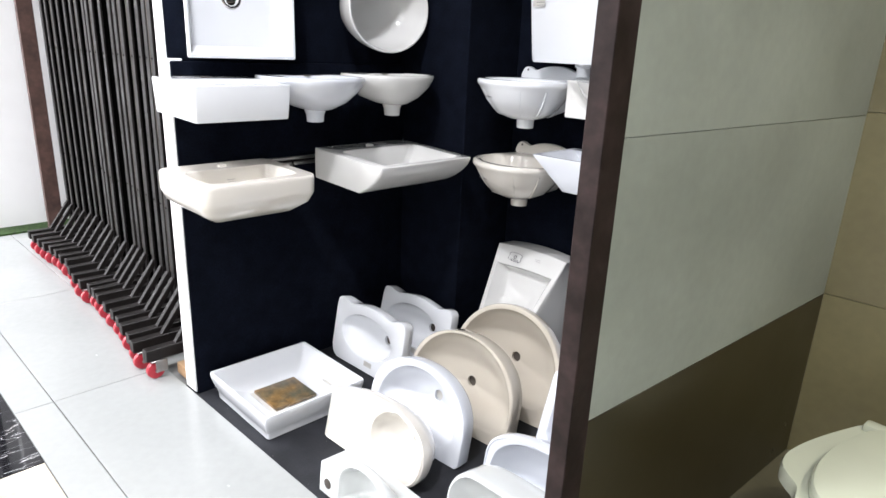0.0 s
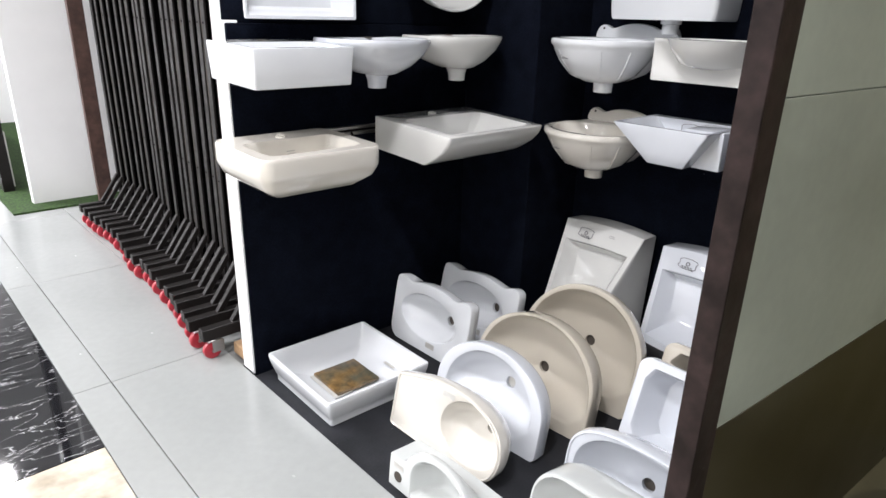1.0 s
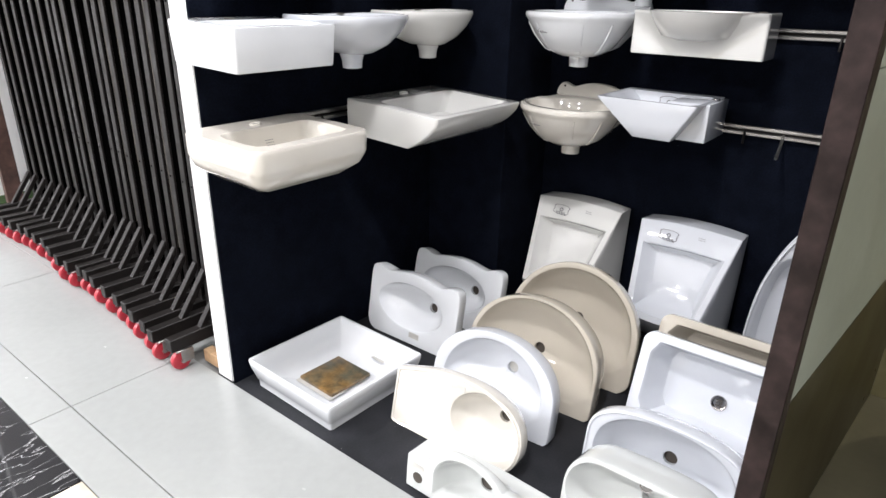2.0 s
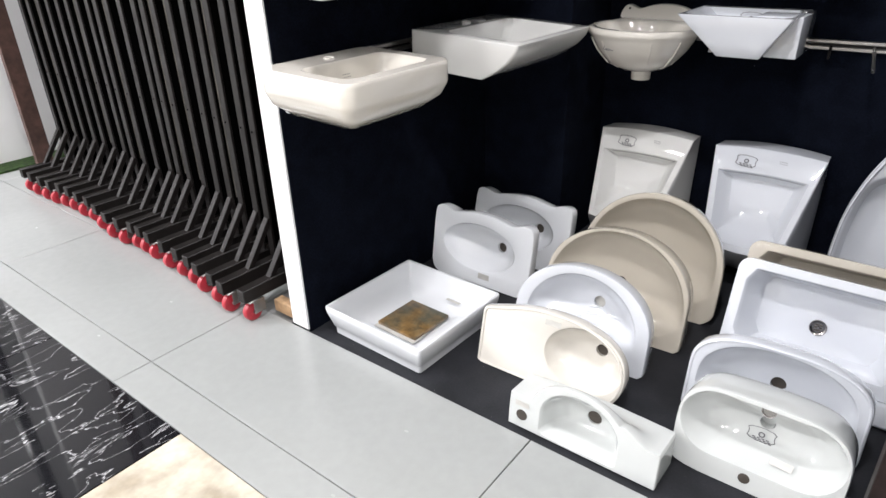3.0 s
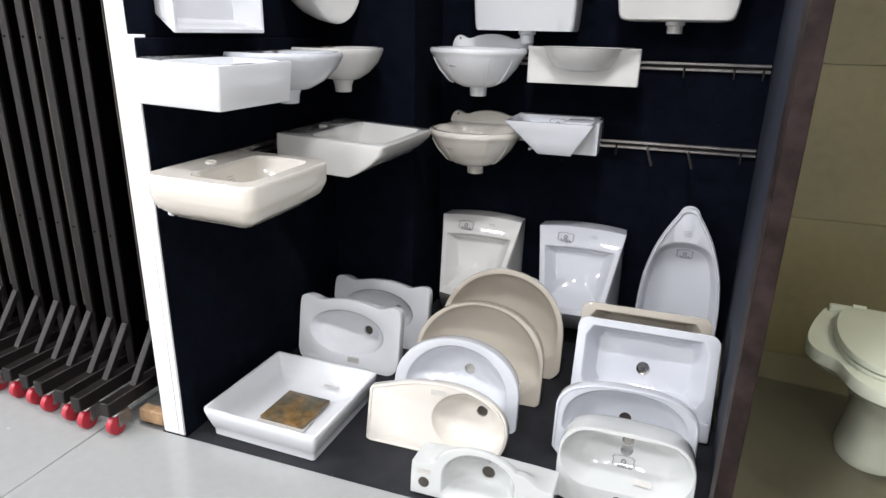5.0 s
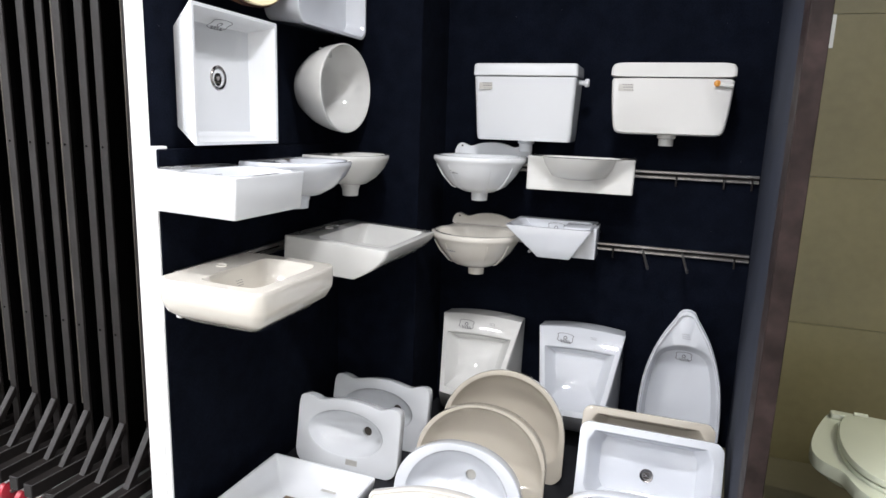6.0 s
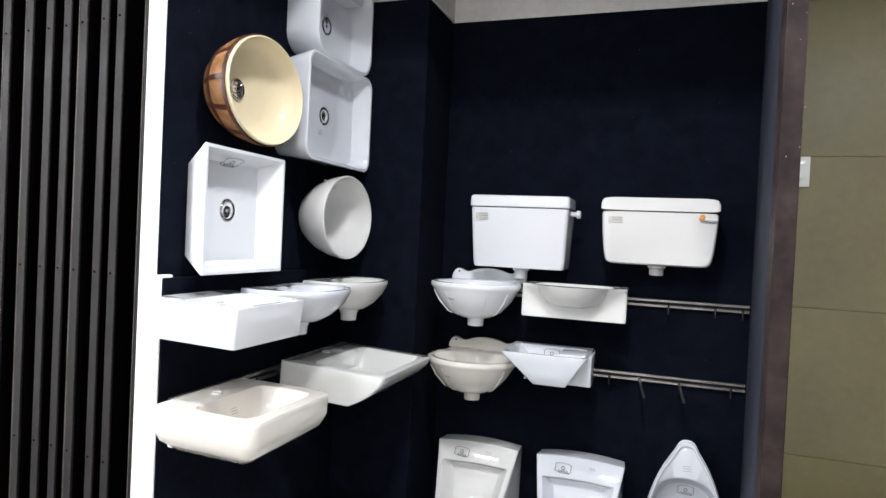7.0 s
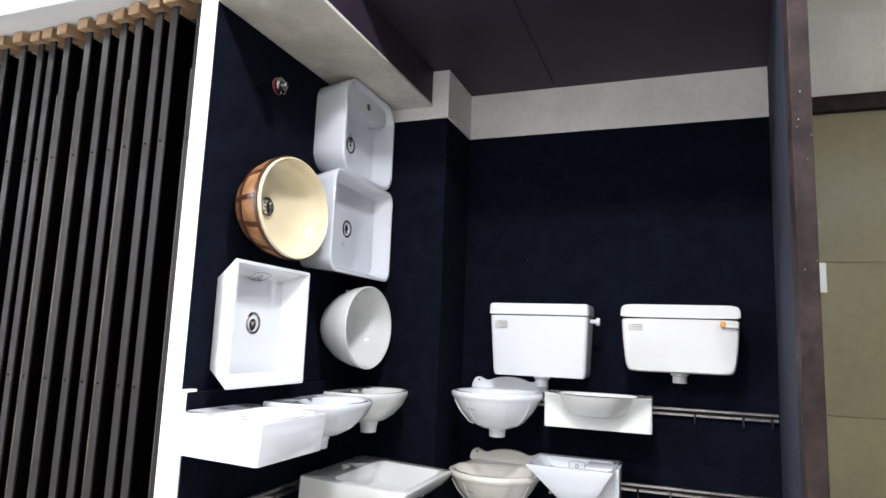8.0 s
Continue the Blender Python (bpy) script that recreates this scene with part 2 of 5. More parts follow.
def even(pts, n=72):
    """The closed line, in n points at even steps."""
    seg = [math.dist(p, pts[(i + 1) % len(pts)]) for i, p in enumerate(pts)]
    total, out, acc, i = sum(seg), [], 0.0, 0
    for k in range(n):
        want = total * k / n
        while acc + seg[i] < want:
            acc += seg[i]
            i += 1
        f = (want - acc) / max(seg[i], 1e-9)
        p, q = pts[i], pts[(i + 1) % len(pts)]
        out.append((p[0] + f * (q[0] - p[0]), p[1] + f * (q[1] - p[1])))
    return out


def cast(line, ic, outer, oc):
    """Points of a closed line, seen from ic in the ways in which outer's points lie from oc."""
    out = []
    for p in outer:
        d = Vector((p[0] - oc[0], p[1] - oc[1])).normalized()
        best = 0.01
        for i, a in enumerate(line):
            b = line[(i + 1) % len(line)]
            ex, ey = b[0] - a[0], b[1] - a[1]
            det = d.x * -ey + d.y * ex
            if abs(det) < 1e-12:
                continue
            ax, ay = a[0] - ic[0], a[1] - ic[1]
            t = (ax * -ey + ay * ex) / det
            s = (d.x * ay - d.y * ax) / det
            if t > 0 and -1e-6 <= s <= 1 + 1e-6:
                best = max(best, t)
        out.append((ic[0] + best * d.x, ic[1] + best * d.y))
    return out


def scaled(line, c, s, w):
    su, sv = s if isinstance(s, tuple) else (s, s)
    return [(c[0] + su * (p[0] - c[0]), c[1] + sv * (p[1] - c[1]), w) for p in line]


def bowl(outer, oc, out_prof, inner, ic, in_prof, drain=None, pipe=0.03, bend=None, swell=None):
    """A glazed hollow body: outer line scaled about oc from back to rim, then inner line about ic down to its drain (u, v, radius, w)."""
    rings = [scaled(outer, oc, s, w) for s, w in out_prof]
    line = cast(inner, ic, outer, oc)
    for s, w in in_prof:
        f = max(0.0, 0.85 - (s if not isinstance(s, tuple) else s[0])) if drain else 0.0
        du, dv = (f * (drain[0] - ic[0]), f * (drain[1] - ic[1])) if drain else (0.0, 0.0)
        rings.append([(x + du, y + dv, z * (swell(y + dv) if swell else 1.0)) for x, y, z in scaled(line, ic, s, w)])
    if drain:
        u, v, r, w = drain
        last = rings[-1]
        ring = []
        for p in last:
            d = Vector((p[0] - u, p[1] - v))
            d = d.normalized() if d.length > 1e-6 else Vector((1, 0))
            ring.append((u + r * d.x, v + r * d.y, w))
        if swell:
            ring = [(x, y, w * swell(y)) for x, y, _ in ring]
        rings += [ring, [(x, y, z - pipe) for x, y, z in ring]]
    if bend:
        rings = [[bend(*p) for p in r] for r in rings]
    return rings_mesh(rings)


def basis(origin, u, v, w, lean=0.0):
    u, v, w = Vector(u), Vector(v), Vector(w)
    a = radians(lean)
    v, w = v * math.cos(a) - w * math.sin(a), w * math.cos(a) + v * math.sin(a)
    m = Matrix((u, v, w)).transposed().to_4x4()
    m.translation = origin
    return m


def standing(x, y, lean=0.0, turn=0.0, z=FL):
    """Upright on the floor, its rim towards the aisle."""
    return Matrix.Translation((x, y, z)) @ pose(0, 0, 0, 0, 0, turn) @ basis((0, 0, 0), (0, -1, 0), (0, 0, 1), (-1, 0, 0), lean)


def on_left(x, z, y=YU):
    return basis((x, y, z), (1, 0, 0), (0, 0, 1), (0, -1, 0))


def shelf_left(x, z, y=2.575, tip=0.0):
    return basis((x, y, z), (1, 0, 0), (0, 1, 0), (0, 0, 1)) @ pose(0, 0, 0, tip)


def shelf_back(y, z, x=XB, tip=0.0):
    return basis((x, y, z), (0, -1, 0), (1, 0, 0), (0, 0, 1)) @ pose(0, 0, 0, tip)


def on_back(y, z, x=XB):
    return basis((x, y, z), (0, -1, 0), (0, 0, 1), (-1, 0, 0))


def settle(ob):
    """Lower or raise a thing until its lowest point touches the booth's floor."""
    bpy.context.view_layer.update()
    low = min((o.matrix_world @ v.co).z for o in ob.children_recursive if o.type == "MESH" for v in o.data.vertices)
    ob.location.z += FL - low + 0.0005


def disc_part(name, parent, u, v, w, r, mat, deep=0.006, label=""):
    # A hole is a flat disc, its inner shade put into the colour.
    if mat is HOLE:
        bm = lathe([(r, -deep), (r, 0.0002), (r * 0.9, 0.0006)], 24)
    else:
        bm = lathe([(r, -deep), (r, 0.0015), (r * 0.93, 0.003), (r * 0.8, 0.0022), (r * 0.74, 0.0004), (r * 0.2, 0.0002)], 24)
    ob = part(name, bm, mat, parent, label)
    ob.matrix_local = Matrix.Translation((u, v, w))
    return ob


def waste(parent, u, v, w, r=0.030):
    """A chrome waste with its slotted plug."""
    ring = part("waste", lathe([(r * 1.25, -0.004), (r * 1.25, 0.001), (r * 1.12, 0.004), (r * 0.95, 0.003), (r * 0.86, -0.004), (r * 0.5, -0.006)], 28), CHROME, parent, "polished chrome waste")
    ring.matrix_local = Matrix.Translation((u, v, w))
    throat = part("throat", lathe([(r * 0.84, -0.0058), (r * 0.84, -0.0042), (r * 0.60, -0.0048)], 28, True, True), HOLE, ring)
    for s in (-0.45, 0.0, 0.45):
        slot = part("slot", box((-r * 0.55, s * r - 0.0025, -0.006), (r * 0.55, s * r + 0.0025, -0.0035), 0.0008, 1), HOLE, ring)
    rivet = part("screw_head", lathe([(r * 0.28, -0.006), (r * 0.28, -0.001), (r * 0.2, 0.001)], 14), CHROME, ring)
    return ring


def stamp(parent, u, v, w, size=0.05, turn=0.0, tilt=0.0, lines=3, crest=True):
    """Faint printed mark: a crest outline and plain bars, too small to read."""
    bm = bmesh.new()
    if crest:
        pts = soften([(-0.5, -0.22), (0.0, -0.3), (0.5, -0.22), (0.42, 0.0), (0.5, 0.22), (0.0, 0.3), (-0.5, 0.22), (-0.42, 0.0)], 1)
        n = len(pts)
        rr = [[(f * p[0] * size, f * p[1] * size, z) for p in pts] for f, z in ((1, 0), (1, 0.0006), (0.93, 0.0006), (0.93, 0))]
        rings_mesh(rr, False, False, bm)
        merge(bm, lathe([(0.11 * size, 0), (0.11 * size, 0.0006), (0.07 * size, 0.0006), (0.07 * size, 0)], 14, False, False))
    for i in range(lines):
        lo = -0.28 + 0.05 * ((i * 7) % 3)
        yy = (-0.17 - 0.06 * i) * size if crest else (0.16 - 0.16 * i) * size
        for k in range(4):
            a = (lo + 0.15 * k) * size
            box((a, yy, 0), (a + 0.1 * size, yy + 0.035 * size, 0.0006), 0, 1, bm)
    ob = part("printed_mark", bm, STICKER, parent, "faint grey printed mark")
    ob.matrix_local = Matrix.Translation((u, v, w)) @ pose(0, 0, 0, tilt, 0, turn)
    return ob


def tape(parent, u, v, w, a, b, turn=0.0, tilt=0.0):
    ob = part("tape", box((-a / 2, -b / 2, 0), (a / 2, b / 2, 0.0008), 0, 1), TAPE, parent, "strip of clear tape, on the cisterns a label's backing")
    ob.matrix_local = Matrix.Translation((u, v, w)) @ pose(0, 0, 0, tilt, 0, turn)
    return ob


def structure(name, lo, hi, mat, label, bevel=0.0, category="wall"):
    return single(name, box(lo, hi, bevel, 1), mat, label, category, "structure")


# ---- the large structure ----
ground = structure("floor", (-6, -4, -0.2), (4.5, 12, -0.014), GROUT, "grey cement bed under the showroom's floor tiles", 0, "floor")
structure("booth_floor", (XF - 0.003, YR - 0.03, -0.1), (XB + 0.2, YL + 0.1, FL), FLOOR_DARK, "matt charcoal floor board of the display booth", 0, "floor")
structure("wall_back", (XB, 0.2, -0.1), (XB + 0.12, 3.0, ZB), NAVY, "booth back wall lined with dark navy felt", 0)
structure("wall_back_band", (XB - 0.004, 0.2, ZB), (XB + 0.12, 3.0, ZC + 0.02), PLASTER, "pale plaster band above the navy felt", 0)
structure("pillar", (PX, PY, -0.1), (XB + 0.002, YL + 0.06, ZB), NAVY, "corner pillar lined with dark navy felt", 0.004)
structure("pillar_band", (PX - 0.004, PY - 0.004, ZB), (XB + 0.002, YL + 0.06, ZC + 0.02), PLASTER, "pale plaster head of the corner pillar", 0.004)
structure("wall_left_lower", (XF + 0.006, YL, -0.1), (PX + 0.002, YL + 0.085, 1.262), NAVY, "lower side wall panel lined with navy felt", 0.004)
structure("wall_left_upper", (XF + 0.006, YU, 1.262), (PX + 0.002, YL + 0.085, 2.508), NAVY, "upper side wall panel lined with navy felt", 0.003)
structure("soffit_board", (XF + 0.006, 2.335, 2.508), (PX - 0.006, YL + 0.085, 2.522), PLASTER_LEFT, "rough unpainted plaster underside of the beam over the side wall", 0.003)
structure("soffit_beam", (XF + 0.05, 2.338, 2.522), (PX - 0.006, YL + 0.085, ZC + 0.02), CEIL_DARK, "dark plum painted side of the beam over the side wall", 0.003)
post = bmesh.new()
for lo, hi in (((XF, YU + 0.002, 0.0), (XF + 0.05, 2.732, 2.66)), ((XF, YL + 0.004, 0.0), (XF + 0.05, YU + 0.002, 1.27))):
    box(lo, hi, 0.002, 1, post)
single("end_post", post, PAINT, "glossy white painted end board of the side wall, stepped at mid height", "post", "structure")
# Near-black paints the shade beside the first rack.
structure("wall_rack_side", (XF + 0.05, YL + 0.086, 0.0), (XB, 2.732, 2.66), BLACK, "rear face of the side wall, rack bay's shade painted near-black", 0)
# Front edge is out of view, set back so lamp light reaches inside.
structure("booth_ceiling", (XF + 0.29, 0.85, ZC), (XB + 0.1, 1.8285, ZC + 0.05), CEIL_DARK, "dark plum painted booth ceiling board", 0.002, "ceiling")
structure("booth_ceiling_inner", (XF + 0.29, 1.8315, ZC), (XB + 0.1, YL + 0.1, ZC + 0.05), CEIL_DARK, "second dark plum ceiling board beside a seam", 0.002, "ceiling")
# Near-black here stands for the shade deep in the rack bay.
structure("wall_rack_back", (XB, 3.0, -0.1), (XB + 0.12, 5.6, 3.4), BLACK, "wall behind the panel racks, painted near-black for the bay's shade", 0)
structure("lintel", (XF + 0.06, 2.733, 2.655), (XF + 0.3, 5.32, 3.4), PAINT, "white painted beam above the panel racks", 0.004)
# Unseen bulkhead, added above the ceiling edge that was set back for light.
structure("lintel_over_booth", (XF + 0.30, 0.991, ZC + 0.052), (XF + 0.6, 2.741, 3.4), PAINT, "unseen white bulkhead added above the booth ceiling, set back to admit light", 0.004)
structure("lintel_over_cabin", (XF + 0.001, -3.0, ZC + 0.052), (XF + 0.3, 0.99, 3.4), PAINT, "white painted beam above the cabin", 0.004)
# Unseen white ceiling and two walls, added to bounce soft ambient light.
structure("ceiling", (-4.0, -3.0, 3.25), (4.0, 9.6, 3.5), PAINT, "unseen white showroom ceiling that carries the lamps and bounces light", 0, "ceiling")
structure("wall_behind", (-4.1, -3.0, -0.1), (-4.0, 9.6, 3.4), PAINT, "unseen white wall added across the aisle to bounce light")
structure("wall_end", (-4.0, -3.1, -0.1), (4.0, -3.0, 3.4), PAINT, "unseen white end wall added to bounce light")
structure("wall_far", (-4.0, 9.5, -0.1), (4.0, 9.6, 3.4), PAINT, "bright white wall at the far end")


def partition():
    """The slanting partition between the felt booth and the tiled cabin."""
    bm = bmesh.new()
    pts = [(1.10, 1.030), (XB, YR), (XB, YR - 0.012), (1.10, 1.018)]
    vs = [[bm.verts.new((x, y, z)) for x, y in pts] for z in (-0.05, 2.9)]
    for i in range(4):
        j = (i + 1) % 4
        bm.faces.new((vs[0][i], vs[0][j], vs[1][j], vs[1][i]))
    bm.faces.new(vs[0][::-1])
    bm.faces.new(vs[1])
    single("wall_right", bm, NAVY_BOARD, "slate blue side board of the booth", "wall", "structure")


partition()
# brown frame round the tiled cabin
structure("cabin_post", (1.092, 0.994, 0.0), (1.165, 1.036, 2.9), BROWN, "dark brown laminate post with scuffed white specks", 0.002, "post")
rnd = random.Random(3)
flecks = bmesh.new()
for _ in range(9):
    fy, fz, s = rnd.uniform(0.989, 1.028), 2.12 - 0.5 * rnd.random() ** 1.6, rnd.uniform(0.0005, 0.0015)
    pts = [(1.0905, fy + s * rnd.uniform(0.5, 1.1) * math.cos(k * 1.2566), fz + s * rnd.uniform(0.6, 1.6) * math.sin(k * 1.2566)) for k in range(5)]
    rings_mesh([[(1.0925, p[1], p[2]) for p in pts], pts], False, True, flecks)
fl = part("paint_fleck", flecks, PLASTER_LEFT, bpy.data.objects["cabin_post"], "spattered pale paint flecks")
tagged(fl, kind="stuff")
structure("cabin_sill", (1.116, -1.2, 0.0), (1.176, 0.9935, 0.052), BROWN, "dark brown laminate sill of the cabin", 0.002, "trim")
structure("cabin_wall_back", (2.43, -1.2, -0.05), (2.5, 0.878, 2.43), GROUT, "tiled back wall of the cabin")
structure("cabin_beam", (2.39, -1.2, 2.43), (2.5, 0.878, 2.495), BROWN, "dark brown strip above the cabin's tiles", 0.002, "trim")
structure("cabin_wall_head", (2.43, -1.2, 2.495), (2.5, 0.878, 2.9), PLASTER, "pale wall above the cabin's tiles")
structure("cabin_wall_end", (1.14, -1.25, -0.05), (2.5, -1.2, 2.9), KHAKI_BACK, "tiled end wall of the cabin")
structure("cabin_ceiling", (1.14, -1.2, 2.86), (2.5, 0.98, 2.9), PAINT, "white ceiling of the cabin", 0, "ceiling")
structure("cabin_floor", (1.177, -1.2, -0.05), (2.43, 0.97, 0.018), CABIN_FLOOR, "matt olive tiled cabin floor", 0, "floor")


# ---- lamps of the showroom ----
def downlight(x, y, z, watts, size=0.14, tint=(1, 0.96, 0.91)):
    t = thing("downlight", pose(x, y, z), "round white recessed ceiling downlight, switched on", "lamp", "ceiling downlights")
    part("trim_ring", lathe([(size * 0.72, 0), (size * 0.72, -0.008), (size * 0.6, -0.014), (size * 0.54, -0.006)], 28, True, True), PAINT, t)
    part("diffuser", lathe([(size * 0.52, -0.0142), (size * 0.52, -0.0162)], 28), GLOW, t)
    d = bpy.data.lights.new("downlight_lamp", "AREA")
    d.shape, d.size, d.energy, d.color = "DISK", size, watts, tint
    d.spread = radians(165)
    lamp = new("lamp", d)
    lamp.location = (0, 0, -0.03)
    lamp.parent = t


def light_panel(x, y, z, watts, tint=(1.0, 0.976, 1.0)):
    """Small surface-mounted light panel on the showroom ceiling."""
    t = thing("light_panel", pose(x, y, z), "small white ceiling light panel, switched on", "lamp", "ceiling light panels")
    part("housing", box((-0.12, -0.16, -0.035), (0.12, 0.16, 0.0), 0.006, 2), PAINT, t)
    part("diffuser", box((-0.10, -0.14, -0.043), (0.10, 0.14, -0.0352), 0.003, 1), GLOW, t)
    d = bpy.data.lights.new("panel_lamp", "AREA")
    d.shape, d.size, d.size_y, d.energy, d.color = "RECTANGLE", 0.18, 0.26, watts, tint
    d.spread = radians(165)
    lamp = new("lamp", d)
    lamp.location = (0, 0, -0.05)
    lamp.parent = t


for lx, watts in ((-3.0, 24), (-1.35, 33), (0.45, 5)):
    for ly in (-0.4, 1.15, 2.75, 4.6, 7.4):
        if lx > 0 and ly == 1.15:
            light_panel(0.42, 1.50, 3.25, 63)
        else:
            light_panel(lx, ly, 3.25, watts * (8.0 if ly > 5 else 2.8 if ly > 4 else 1.0))
downlight(1.62, -0.82, 2.86, 27, 0.10, (1, 0.93, 0.74))


# ---- standing basins on the booth floor ----
def slope(u):
    return 0.5 - 0.5 * math.cos(math.pi * max(0.0, min(1.0, u)))


def level(m):
    """Shears the foot of a leaning basin so that its underside lies flat on the floor."""
    z = (m.to_3x3() @ Vector((0, 0, 1))).z
    k = z / math.sqrt(1 - z * z)
    return lambda u, v, w: (u, v + max(0.0, -w) * k * max(0.0, 1 - v / 0.12), w)


def basin_on_floor(name, m, label, mat, outer, inner, oc, ic, depth, dish, drain, back=(0.75, 0.6), lip=0.006, skirt=0.04, swell=None, category="washbasin"):
    t = thing(name, m, label, category, "basins standing on the booth floor")
    bu, bv = back
    prof = [((bu * 0.8, bv * 0.8), -depth), ((bu, bv), -depth * 0.96), ((0.5 + bu / 2, 0.5 + bv / 2), -depth * 0.72), ((0.97, 0.97), -skirt - 0.012), (1.0, -skirt), (1.0, -lip), (0.996, -lip * 0.3), (0.988, 0.0)]
    inp = [(1.03, 0.0), (1.0, -0.002), (0.982, -0.008), (0.95, -dish * 0.26), (0.90, -dish * 0.42), (0.84, -dish * 0.56), (0.76, -dish * 0.69), (0.67, -dish * 0.80), (0.56, -dish * 0.89), (0.44, -dish * 0.955), (0.32, -dish * 0.985)]
    u, v, r = drain
    part("body", bowl(outer, oc, prof, inner, ic, inp, (u, v, r, -dish), bend=level(m), swell=swell), mat, t)
    disc_part("drain_hole", t, u, v, -dish * (swell(v) if swell else 1.0) - 0.012, r * 0.98, HOLE, 0.01)
    return t


def rim_bead(t, line, c, s, mat, r=0.0035):
    """A fine raised lip along a basin's face."""
    pts = [(x, y, 0.0004) for x, y, _ in scaled(line, c, s, 0)]
    part("rim_bead", tube(pts + pts[:2], r, 8), mat, t)


def deck(low, high, least=0.12):
    """Bowl depth that swells from a shallow tap deck to its full measure."""
    return lambda v: least + (1 - least) * slope((v - low) / (high - low))


def wavy_outline(w, h):
    pts = [(-w / 2, 0), (-w / 4, 0), (0, 0), (w / 4, 0), (w / 2, 0), (w / 2, h * 0.5), (w / 2, h * 0.93), (w * 0.46, h * 0.985), (w * 0.38, h * 0.985), (w * 0.30, h * 0.93), (w * 0.20, h * 0.965), (w * 0.08, h), (-w * 0.08, h), (-w * 0.20, h * 0.965), (-w * 0.30, h * 0.93), (-w * 0.38, h * 0.985), (-w * 0.46, h * 0.985), (-w / 2, h * 0.93), (-w / 2, h * 0.5)]
    return even(soften(pts, 2), 96)


def arch_outline(w, side, h, e=2.0, foot=0.012):
    """Flat foot, upright sides and a rounded head."""
    pts = [(-w / 2 + foot, 0), (0, 0), (w / 2 - foot, 0), (w / 2, foot)]
    for i in range(25):
        a = math.pi * i / 24
        c, s = math.cos(a), math.sin(a)
        pts.append((w / 2 * math.copysign(abs(c) ** (2 / e), c), side + (h - side) * abs(s) ** (2 / e)))
    pts.append((-w / 2, foot))
    return even(pts, 84)


for x, y, lean, label in ((1.668, 2.366, 10, "white vanity basin with wavy top edge leaning upright on the floor"), (1.906, 2.340, 12, "white wavy-edged vanity basin standing behind its twin")):
    b = basin_on_floor("vanity_basin", standing(x, y, lean), label, CER, wavy_outline(0.45, 0.285), ellipse(0.165, 0.092, -0.01, 0.148), (0, 0.14), (-0.01, 0.148), 0.12, 0.075, (0.055, 0.150, 0.019), (0.6, 0.6))
    tape(b, 0.03, 0.04, 0.0005, 0.05, 0.022)
    settle(b)

b = basin_on_floor("half_round_basin", standing(1.868, 1.788, 14, 4), "large beige half-round basin standing upright", BEIGE, arch_outline(0.50, 0.17, 0.420, 2.0, 0.03), even([(p[0], p[1] * 0.85 + 0.056) for p in arch_outline(0.455, 0.15, 0.405, 2.0, 0.06)], 84), (0, 0.18), (0, 0.22), 0.16, 0.105, (-0.01, 0.200, 0.020), (0.5, 0.62), swell=deck(0.07, 0.175))
settle(b)
b = basin_on_floor("half_round_basin", standing(1.652, 1.818, 12, 3), "beige half-round basin standing upright in the row", BEIGE, arch_outline(0.49, 0.15, 0.360, 2.1, 0.012), even([(p[0] * 0.965, p[1] * 0.85 + 0.042) for p in arch_outline(0.49, 0.08, 0.366, 2.1, 0.06)], 84), (0, 0.17), (0, 0.18), 0.13, 0.09, (-0.005, 0.162, 0.020), (0.55, 0.7), 0.008, 0.06, swell=deck(0.06, 0.15))
settle(b)
b = basin_on_floor("half_round_basin", standing(1.462, 1.842, 11, 3), "white half-round basin standing upright in the row", CER_COOL, arch_outline(0.45, 0.12, 0.305, 2.1, 0.012), even([(p[0] * 0.82, p[1] * 0.76 + 0.042) for p in arch_outline(0.45, 0.09, 0.315, 2.0, 0.06)], 84), (0, 0.15), (0, 0.16), 0.12, 0.085, (0.03, 0.178, 0.019), (0.6, 0.7), 0.01, 0.05, swell=deck(0.065, 0.155))
[c for c in b.children if c.name.startswith("drain_hole")][0].data.materials[0] = TAPE
settle(b)


def side_bowl_basin():
    """Ivory basin: a flat counter wing and a round bowl at one end."""
    top = [(-0.226, 0.008), (-0.225, 0.0), (-0.215, 0.0), (-0.12, 0.0), (0.0, 0.0), (0.12, 0.0), (0.19, 0.015), (0.217, 0.06), (0.224, 0.11), (0.213, 0.155), (0.18, 0.195), (0.13, 0.222), (0.07, 0.238), (0.0, 0.240), (-0.08, 0.232), (-0.16, 0.208), (-0.214, 0.190), (-0.224, 0.187), (-0.226, 0.178), (-0.226, 0.1)]
    outer = even(soften([(u * 1.065, v) for u, v in top], 2), 96)
    t = basin_on_floor("side_bowl_basin", standing(1.275, 1.845, 13, 1), "ivory basin with flat wing and round side bowl", IVORY, outer, ellipse(0.122, 0.096, 0.106, 0.126), (0.06, 0.12), (0.106, 0.126), 0.115, 0.07, (0.134, 0.150, 0.018), (0.7, 0.7), 0.006, 0.035)
    rim_bead(t, outer, (0.0, 0.11), 0.962, IVORY)
    tape(t, 0.0, 0.208, 0.0006, 0.05, 0.018)
    settle(t)


side_bowl_basin()


